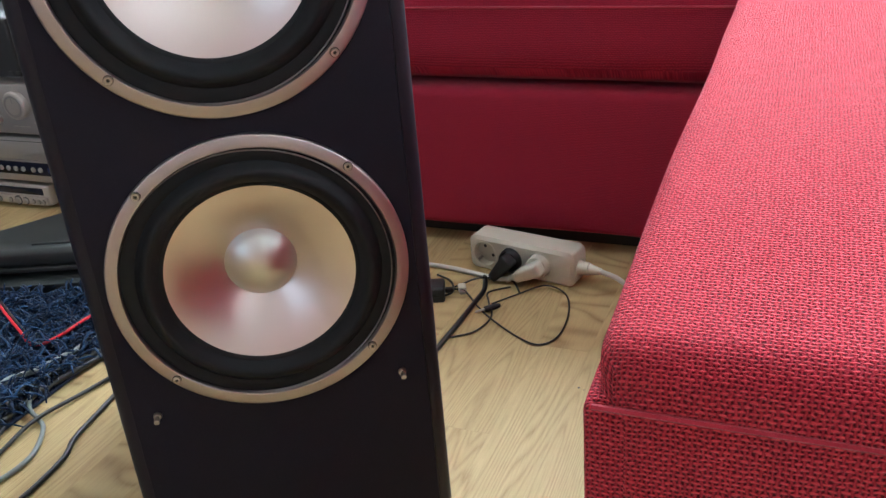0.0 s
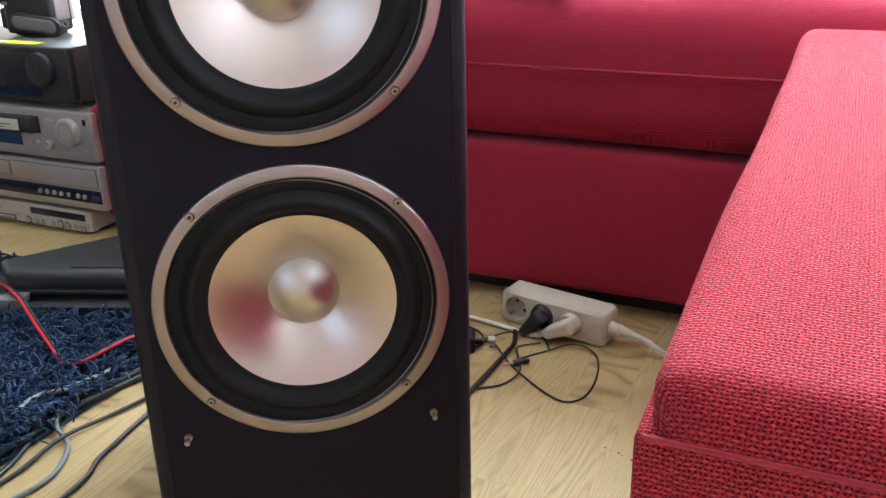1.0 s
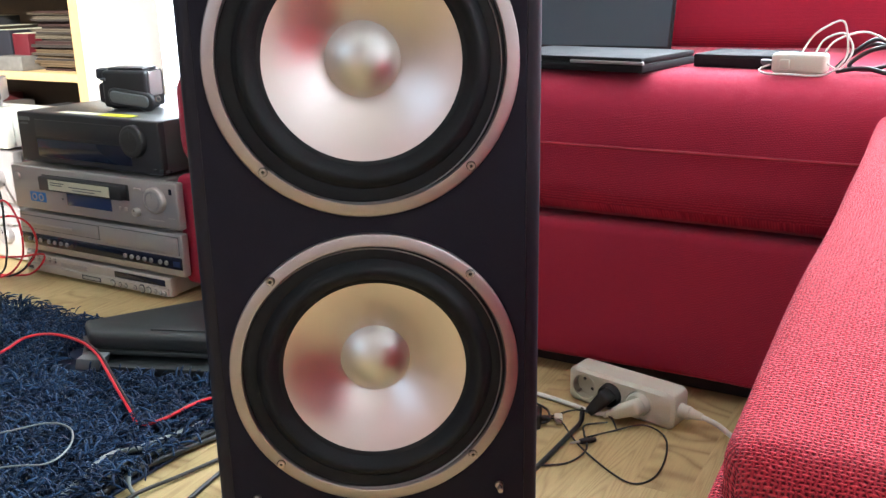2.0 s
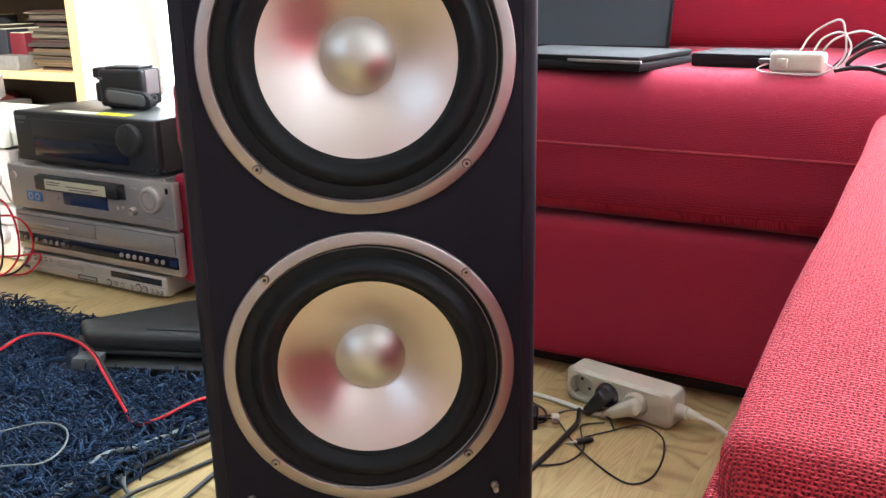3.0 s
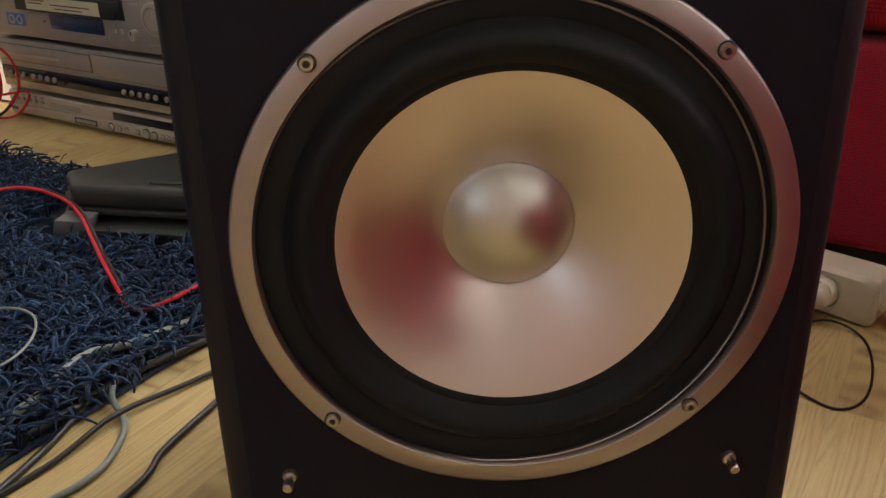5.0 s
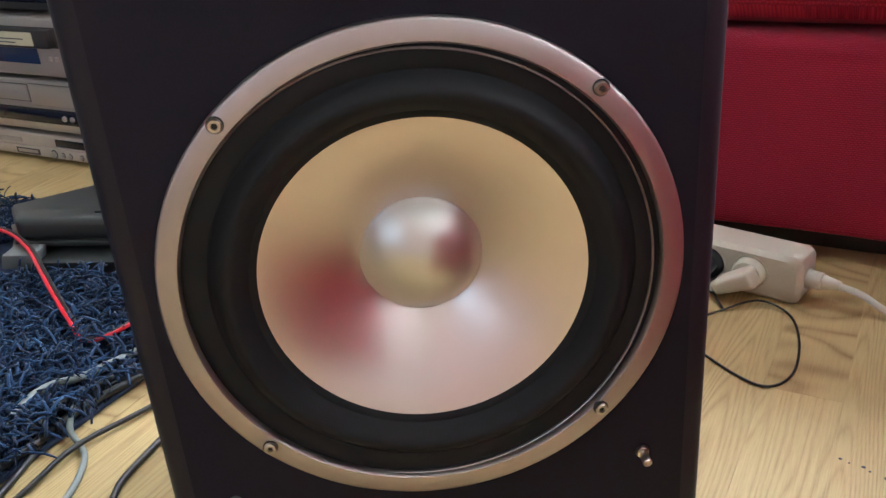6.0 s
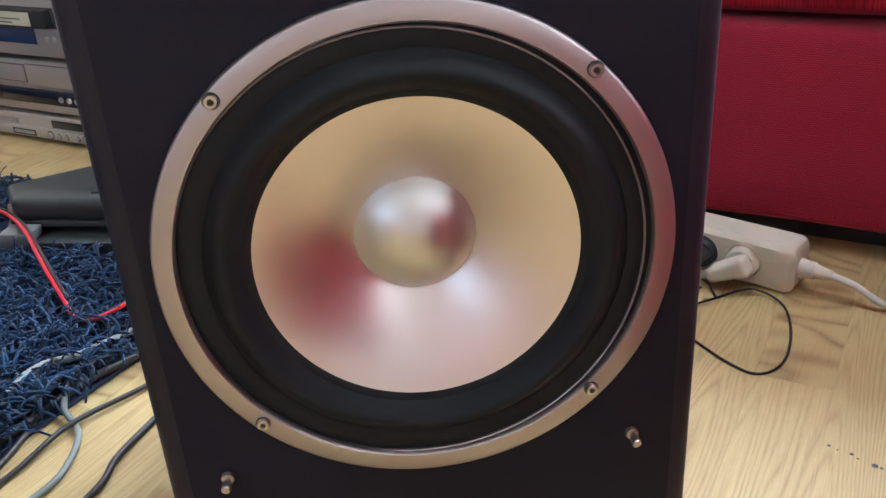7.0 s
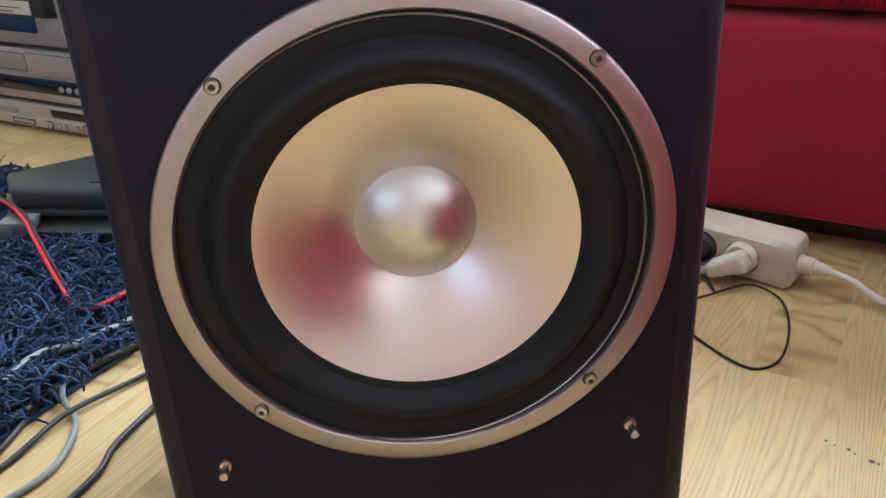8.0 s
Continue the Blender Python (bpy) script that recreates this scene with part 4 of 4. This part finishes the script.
bars(p, 0.150, 0.080, (0.030, 0.020), 0.004, GREY_PLASTIC)
for x in (0.410, 0.428, 0.446):
    slab("button", p, x, x + 0.012, 0.014, 0.020, 0.0020, BLACK_PLASTIC)
bars(p, 0.400, 0.008, (0.020, 0.014), 0.002, GREY_PLASTIC)
sticker = single("paper_sticker", box(0.0, 0.215, 0.0, 0.028, 0.0, 0.0008), PAPER, room(-1.285, FRONT + 0.034, 0.3692), "pale sticker strip on the recorder's cover", "sticker", smooth=0)
single("yellow_sticker", box(0.0, 0.090, 0.0, 0.026, 0.0, 0.0007), YELLOW, room(-1.155, FRONT + 0.035, 0.3701), "bright yellow sticker on the recorder's cover", "sticker", smooth=0)

# camcorder
camc = thing("camcorder", room(-1.247, 0.775, 0.3692, 14), "black handheld camcorder with a grey hand strap", "camcorder")
part("body", box(0.018, 0.128, 0.0, 0.075, 0.004, 0.084, 0.008, 3), BLACK_PLASTIC, camc)
part("top_cover", box(0.030, 0.118, 0.010, 0.066, 0.082, 0.090, 0.004, 2), BLACK_PLASTIC, camc)
part("viewfinder", box(-0.002, 0.026, 0.010, 0.046, 0.064, 0.087, 0.005, 2), BLACK_PLASTIC, camc)
part("zoom_lever", box(0.018, 0.030, -0.003, 0.004, 0.062, 0.068, 0.001), GREY_PLASTIC, camc)
lens = part("lens_hood", box(0.002, 0.026, 0.008, 0.066, 0.012, 0.056, 0.007, 2), BLACK_PLASTIC, camc, "rounded lens hood")
part("lens", lathe([(0.0, 0.002), (0.014, 0.0), (0.019, -0.001), (0.020, 0.004)], 24), DISPLAY, lens, "dark glass lens", pose(0.002, 0.038, 0.034, 0, 0, -90))
part("battery", box(0.124, 0.1315, 0.012, 0.062, 0.028, 0.082, 0.005, 2), SILVER, camc, "silver battery door")


def strap_loop(x0, x1, z0, z1, y0, y1, soft):
    """A padded band with round ends, bowed outward along its middle and sloping down to the back."""
    r, zc = (z1 - z0) / 2, (z0 + z1) / 2
    line = [(x0 + r - r * math.sin(math.pi * k / 10), zc - r * math.cos(math.pi * k / 10)) for k in range(11)]
    line += [(x1 - r + (r - 0.003) * math.sin(math.pi * k / 10), zc + r * math.cos(math.pi * k / 10)) for k in range(11)]
    bm = prism(line, y0, y1)
    rims = [e for e in bm.edges if abs(e.verts[0].co.z - e.verts[1].co.z) < 1e-6 and e.verts[0].co.z < (y0 + y1) / 2]
    bmesh.ops.bevel(bm, geom=rims, offset=soft, segments=3, profile=0.5, affect="EDGES")
    for v in bm.verts:
        x, z, y = v.co
        bow = math.sin(math.pi * min(1, max(0, (x - x0) / (x1 - x0))))
        v.co = (x, y - 0.012 * bow, z - (x - x0) * 0.13)
    bmesh.ops.recalc_face_normals(bm, faces=bm.faces[:])
    return bm


hand = part("hand_strap", strap_loop(0.036, 0.152, 0.012, 0.050, -0.008, 0.004, 0.004), BLACK_PLASTIC, camc, "padded hand strap")
part("strap_pad", strap_loop(0.043, 0.143, 0.018, 0.044, -0.0125, -0.004, 0.0035), GREY_PLASTIC, hand, "grey padded strap face")
part("strap_ring", lathe([(0.004, -0.001), (0.006, -0.002), (0.008, -0.001), (0.006, 0.001)], 16, closed=True), STEEL, camc, "", pose(0.160, -0.006, 0.026))
part("base_foot", box(0.03, 0.12, 0.012, 0.062, 0.0, 0.006, 0.002), BLACK_PLASTIC, camc)

# ---- second stack in the sun ----
LEFT = -1.468
for z0, z1, w, dv, m, lab in ((0.0, 0.135, 0.43, 0.0, SILVER_LIGHT, "pale silver amplifier standing in the sun"), (0.138, 0.268, 0.43, 0.0, SILVER_LIGHT, "pale silver receiver with a large knob in the sun"), (0.271, 0.352, 0.44, -0.01, WHITE_PLASTIC, "white player standing in the sun")):
    ob = thing("amplifier", room(LEFT - w, 0.705 + dv, z0), lab, "amplifier", "sunlit stack")
    part("cover", box(0.004, w - 0.004, 0.022, 0.17, 0.006, z1 - z0, 0.002), m, ob)
    part("front_panel", box(0.0, w, 0.0, 0.024, 0.005, z1 - z0, 0.004, 2), m, ob)
    for x in (0.05, w - 0.05):
        part("foot", box(x - 0.015, x + 0.015, 0.03, 0.15, 0.0, 0.007), BLACK_PLASTIC, ob)
    if z0 < 0.2:
        knob("volume_knob", ob, w - 0.060, 0.066, 0.022, 0.016, SILVER, "large silver knob")
        slab("display", ob, 0.08, 0.26, 0.06, 0.09, 0.001, DISPLAY, "dark display window")
    else:
        knob("button", ob, w - 0.030, 0.045, 0.006, 0.004, SILVER, "small silver button")
puck = thing("round_speaker", room(-1.640, 0.745, 0.352), "round white and black desktop gadget on the white player", "gadget")
part("base", lathe([(0.0, 0.0), (0.058, 0.0), (0.060, 0.004), (0.058, 0.020), (0.0, 0.020)], 40), BLACK_PLASTIC, puck, "black lower band", pose(0, 0, 0.020, 90))
part("top", lathe([(0.0, 0.0), (0.058, 0.0), (0.056, 0.012), (0.048, 0.016), (0.0, 0.018)], 40), GREY_PLASTIC, puck, "grey top", pose(0, 0, 0.0205, 90))
ob = thing("mini_amplifier", room(-1.862, 0.585, 0.3525, 46), "small silver amplifier with a red knob", "amplifier")
part("cover", box(0.004, 0.316, 0.022, 0.15, 0.006, 0.062, 0.002), SILVER, ob)
part("front_panel", box(0.0, 0.32, 0.0, 0.024, 0.0, 0.064, 0.004, 2), SILVER, ob)
knob("volume_knob", ob, 0.240, 0.034, 0.024, 0.014, BLACK_PLASTIC, "black knob with a red face", RED_WIRE)
knob("button", ob, 0.290, 0.032, 0.007, 0.006, SILVER_LIGHT, "small silver button")
for k, (a, b, c, d) in enumerate(((0.02, 0.29, 0.01, 0.13), (0.04, 0.28, 0.02, 0.12))):
    m = room(-1.862, 0.588, 0.4175 + 0.014 * k, 46 + 3 * k)
    single("disc_case", box(a, b, c, d, 0.0, 0.013, 0.002), (BLACK_PLASTIC, GREY_PLASTIC)[k], m, "dark flat case lying on the small amplifier", "case")
for pts, m, lab in (
    ([(-1.52, 0.62, 0.30), (-1.428, 0.60, 0.183), (-1.368, 0.60, 0.186), (-1.337, 0.60, 0.158), (-1.326, 0.60, 0.108), (-1.343, 0.60, 0.054), (-1.40, 0.59, 0.012), (-1.50, 0.57, 0.006), (-1.62, 0.55, 0.020)], RED_WIRE, "red lead looping in front of the stack"),
    ([(-1.45, 0.64, 0.24), (-1.393, 0.61, 0.180), (-1.383, 0.60, 0.127), (-1.390, 0.60, 0.061), (-1.43, 0.60, 0.010), (-1.55, 0.59, 0.006)], BLACK_WIRE, "dark lead hanging in front of the stack"),
    ([(-1.60, 0.60, 0.12), (-1.50, 0.60, 0.13), (-1.441, 0.60, 0.136), (-1.357, 0.61, 0.150), (-1.33, 0.63, 0.120), (-1.345, 0.64, 0.06), (-1.40, 0.62, 0.008), (-1.5, 0.60, 0.006)], RED_WIRE, "red lead looping in front of the stack"),
    ([(-1.60, 0.62, 0.05), (-1.47, 0.61, 0.045), (-1.38, 0.62, 0.052), (-1.33, 0.65, 0.055), (-1.36, 0.63, 0.012), (-1.45, 0.60, 0.006)], RED_WIRE, "red lead looping in front of the stack"),
    ([(-1.36, 0.655, 0.060), (-1.375, 0.62, 0.02), (-1.42, 0.60, 0.006), (-1.52, 0.585, 0.006)], BLACK_WIRE, "dark lead on the floor beside the stack"),
):
    cord("hanging_lead", pts, 0.0024, m, lab)

# ---- bookcase ----
SV = 1.20
case2 = thing("bookcase", room(0, SV), "pale birch bookcase filled with magazines", "bookcase")
for u in (-1.832, -2.86):
    part("side_panel", box(u, u + 0.037, 0.003, 0.30, 0.0, 1.80, 0.001), PALE_BOARD, case2, "pale side panel")
    part("edge_strip", box(u, u + 0.037, 0.0, 0.0028, 0.0, 1.80), BIRCH, case2, "birch front edge")
for z in (0.02, 0.363, 0.617, 0.98, 1.36, 1.776):
    part("shelf", box(-2.823, -1.832, 0.004, 0.295, z, z + 0.024, 0.001), BIRCH, case2)
part("back_panel", box(-2.823, -1.832, 0.296, 0.302, 0.0, 1.80), SHADED_WOOD, case2)
rng = random.Random(3)
z = 0.3875
for k in range(24):
    h = rng.uniform(0.004, 0.0095)
    # magazine colours kept low, pages halved again, to paint the shelf's shade
    c = rng.choice(((0.17, 0.135, 0.085), (0.11, 0.085, 0.055), (0.06, 0.045, 0.034), (0.17, 0.11, 0.05), (0.07, 0.03, 0.022), (0.21, 0.18, 0.125)))
    w = rng.uniform(0.205, 0.25)
    mag = thing("magazine", room(-1.855 - w + rng.uniform(-0.008, 0.004), SV + 0.07 + rng.uniform(-0.014, 0.014), z, rng.uniform(-3, 3)), "old magazine in a tall stack on the shelf", "magazine", "stacked magazines")
    paper = speckled("magazine_paper", c, 0.7, grain=300, amount=0.3)
    part("page_block", box(0.002, w - 0.002, 0.002, 0.20, 0.0008, h - 0.0008), speckled("magazine_pages", tuple(v * 0.5 for v in c), 0.8, grain=900, amount=0.3), mag)
    part("cover", box(0, w, 0, 0.203, h - 0.001, h - 0.0002), paper, mag)
    part("cover", box(0, w, 0, 0.203, 0.0, 0.0008), paper, mag)
    z += h
# book colours darkened to hold the shade inside the bookcase
for u, w, h, c, lab in ((-2.185, 0.075, 0.11, (0.10, 0.005, 0.010), "red"), (-2.27, 0.075, 0.12, (0.012, 0.012, 0.018), "dark blue"), (-2.36, 0.07, 0.13, (0.025, 0.020, 0.012), "dark brown"), (-2.46, 0.08, 0.16, (0.03, 0.032, 0.036), "dark grey")):
    bk = thing("book", room(u, SV + 0.06, 0.3872), f"{lab} book standing on the birch shelf", "book", "books on the shelf")
    part("cover", box(0, w, 0, 0.18, 0, h, 0.003), speckled("book_cover", c, 0.6), bk)
    part("page_block", box(0.004, w - 0.004, 0.004, 0.176, h - 0.002, h + 0.001), PAPER, bk)
single("loose_paper", box(0, 0.11, 0, 0.18, 0, 0.045, 0.003), speckled("grey_paper", (0.16, 0.15, 0.13), 0.8, grain=60), room(-2.205, SV + 0.01, 0.3872, 3), "loose pile of grey papers on the shelf", "papers")
u = -1.86
while u > -2.7:
    w, h = rng.uniform(0.025, 0.05), rng.uniform(0.17, 0.25)
    c = rng.choice(((0.03, 0.04, 0.07), (0.10, 0.02, 0.02), (0.05, 0.05, 0.05), (0.06, 0.09, 0.14), (0.14, 0.12, 0.10)))
    bk = thing("book", room(u - w, SV + 0.05 + rng.uniform(0, 0.02), 0.0445), "dark bound book on the lower shelf", "book", "books on the shelf")
    part("cover", box(0, w, 0, 0.20, 0, h, 0.003), speckled("book_cover", c, 0.55), bk)
    part("title_bar", box(w * 0.3, w * 0.7, -0.0006, 0.001, h * 0.55, h * 0.85), GREY_PLASTIC, bk, "pale bar of lettering")
    u -= w + 0.002

# ---- things on the sofa ----
laptop = thing("laptop", room(-0.262, 0.745, 0.4905, -9), "dark base of an open laptop with a silver edge on the red sofa", "laptop")
part("base", box(0.0, 0.270, 0.0, 0.19, 0.0, 0.013, 0.004), MATT_BLACK, laptop)
part("lid", box(0.002, 0.268, 0.002, 0.188, 0.0135, 0.022, 0.003), MATT_BLACK, laptop)
part("edge_trim", box(0.150, 0.271, -0.0012, 0.004, 0.012, 0.0165, 0.0008), SILVER, laptop, "bright silver edge")
part("hinge", box(0.03, 0.24, 0.186, 0.194, 0.004, 0.018, 0.003), DARK_AND_RECESS, laptop)
# the open laptop's screen, built as a separate slab behind the base
laptop_screen = thing("dark_screen", room(-0.335, 1.085, 0.4925, 0), "dark grey blue screen of the open laptop, set apart behind its base", "screen")
frame_m = pose(0, 0, 0.004, -14)
body = part("screen_case", box(0.0, 0.272, 0.0, 0.012, 0.0, 0.22, 0.004), MATT_BLACK, laptop_screen, "black screen case", frame_m)
part("glass", box(0.005, 0.267, -0.0012, 0.002, 0.006, 0.215), mat("dark_screen_glass", (0.045, 0.070, 0.085), 0.26), body, "dark grey blue glass")
flat = thing("flat_drive", room(0.045, 0.83, 0.491, -6), "flat black box on the red sofa", "drive")
part("case", box(0.0, 0.135, 0.0, 0.12, 0.0, 0.020, 0.003), MATT_BLACK, flat)
part("front_strip", box(0.006, 0.129, -0.001, 0.003, 0.006, 0.014), MATT_BLACK, flat)
adapter = thing("power_adapter", room(0.172, 0.755, 0.4915, -4), "white power adapter on the red sofa", "adapter")
part("case", box(0.0, 0.072, 0.0, 0.034, 0.0, 0.028, 0.006, 3), WHITE_PLASTIC, adapter)
part("plug_foot", box(0.012, 0.026, -0.004, 0.004, 0.006, 0.020, 0.002), WHITE_PLASTIC, adapter)
part("cord_sleeve", box(-0.018, 0.002, 0.013, 0.021, 0.010, 0.018, 0.003), GREY_PLASTIC, adapter)
cord("adapter_cord", [(0.176, 0.772, 0.506), (0.157, 0.765, 0.497), (0.165, 0.745, 0.493), (0.20, 0.742, 0.492), (0.245, 0.745, 0.493), (0.268, 0.755, 0.515), (0.266, 0.760, 0.548), (0.256, 0.765, 0.563), (0.225, 0.770, 0.545), (0.208, 0.775, 0.518)], 0.0014, WHITE_WIRE, "thin white adapter cord standing in loops")
cord("adapter_cord", [(0.225, 0.775, 0.515), (0.238, 0.770, 0.538), (0.262, 0.770, 0.546), (0.275, 0.765, 0.525), (0.262, 0.755, 0.500), (0.240, 0.765, 0.512), (0.250, 0.775, 0.535), (0.285, 0.775, 0.548), (0.315, 0.77, 0.538)], 0.0014, WHITE_WIRE, "thin white adapter cord standing in loops")
for pts in ([(0.25, 0.80, 0.495), (0.275, 0.79, 0.520), (0.305, 0.785, 0.538), (0.335, 0.79, 0.515), (0.30, 0.80, 0.497), (0.27, 0.79, 0.502), (0.30, 0.78, 0.525), (0.345, 0.79, 0.53)], [(0.255, 0.785, 0.494), (0.29, 0.775, 0.500), (0.325, 0.78, 0.494), (0.345, 0.80, 0.510), (0.30, 0.81, 0.530), (0.265, 0.80, 0.512)]):
    cord("black_coil", pts, 0.0032, BLACK_WIRE, "black cable bunched on the red sofa")

# ---- oak strips ----
PITCH = 0.0690
near_box = box(0, 1, 0, 1, -0.006, 0.0)
STRIP = mesh_of("oak_strip", near_box, OAK, 0)
FLAME = mesh_of("oak_strip", box(0, 1, 0, 1, -0.006, 0.0), OAK_FLAME, 0)
far = []
rng = random.Random(11)
row0 = math.floor((U0 - 0.172) / PITCH)
for row in range(row0, math.ceil((U1 - 0.172) / PITCH)):
    a = 0.172 + row * PITCH
    v = V0 + rng.uniform(-0.4, 0.0)
    stops = []
    while v < V1:
        stops.append(v)
        v += rng.uniform(0.32, 0.62)
    if row == -1:
        stops = [s for s in stops if not 0.10 < s < 0.72] + [0.420]
        stops.sort()
    stops.append(V1)
    for s, e in zip(stops, stops[1:]):
        s2, e2 = max(s, V0), min(e, V1)
        if e2 - s2 < 0.01 or a < U0 or a + PITCH > U1:
            continue
        if -1.5 < a < 0.45 and e2 > -0.4 and s2 < 0.80:
            figured = (row == -1 and s > 0.40) or rng.random() < 0.12
            ob = new("oak_strip", FLAME if figured else STRIP)
            ob.parent = floor
            ob.matrix_local = Matrix.LocRotScale((a + 0.0001, s2 + 0.0001, rng.uniform(-0.0001, 0.0001)), None, (PITCH - 0.0002, e2 - s2 - 0.0002, 1.0))
        else:
            far.append((a + 0.0003, a + PITCH - 0.0003, s2 + 0.0003, e2 - 0.0003))
verts, faces = [], []
for a, b, s, e in far:
    k = len(verts)
    verts += [(a, s, 0), (b, s, 0), (b, e, 0), (a, e, 0), (a, s, -0.002), (b, s, -0.002), (b, e, -0.002), (a, e, -0.002)]
    faces += [(k, k + 1, k + 2, k + 3), (k, k + 4, k + 5, k + 1), (k + 1, k + 5, k + 6, k + 2), (k + 2, k + 6, k + 7, k + 3), (k + 3, k + 7, k + 4, k)]
me = bpy.data.meshes.new("oak_strips_far")
me.from_pydata(verts, [], faces)
me.materials.append(OAK)
rest = part("oak_strips_far", me, OAK, floor)
tagged(rest, kind="stuff")

# a row of small dark dents in one strip
for k, (du, dv, r) in enumerate(((0.0, 0.0, 0.0013), (0.007, -0.003, 0.0008), (0.018, -0.004, 0.0015), (0.023, -0.008, 0.0009), (0.036, -0.012, 0.0021), (0.041, -0.013, 0.0012), (0.050, -0.019, 0.0008))):
    dent = part("dent", lathe([(0.0, -0.0002), (r, -0.0002), (r * 1.2, 0.0)], 9), INK_AND_GAP_SHADE, floor, "small dark dent", pose(0.178 + du, 0.338 + dv, 0.0003, -90, 0, 20 * k))
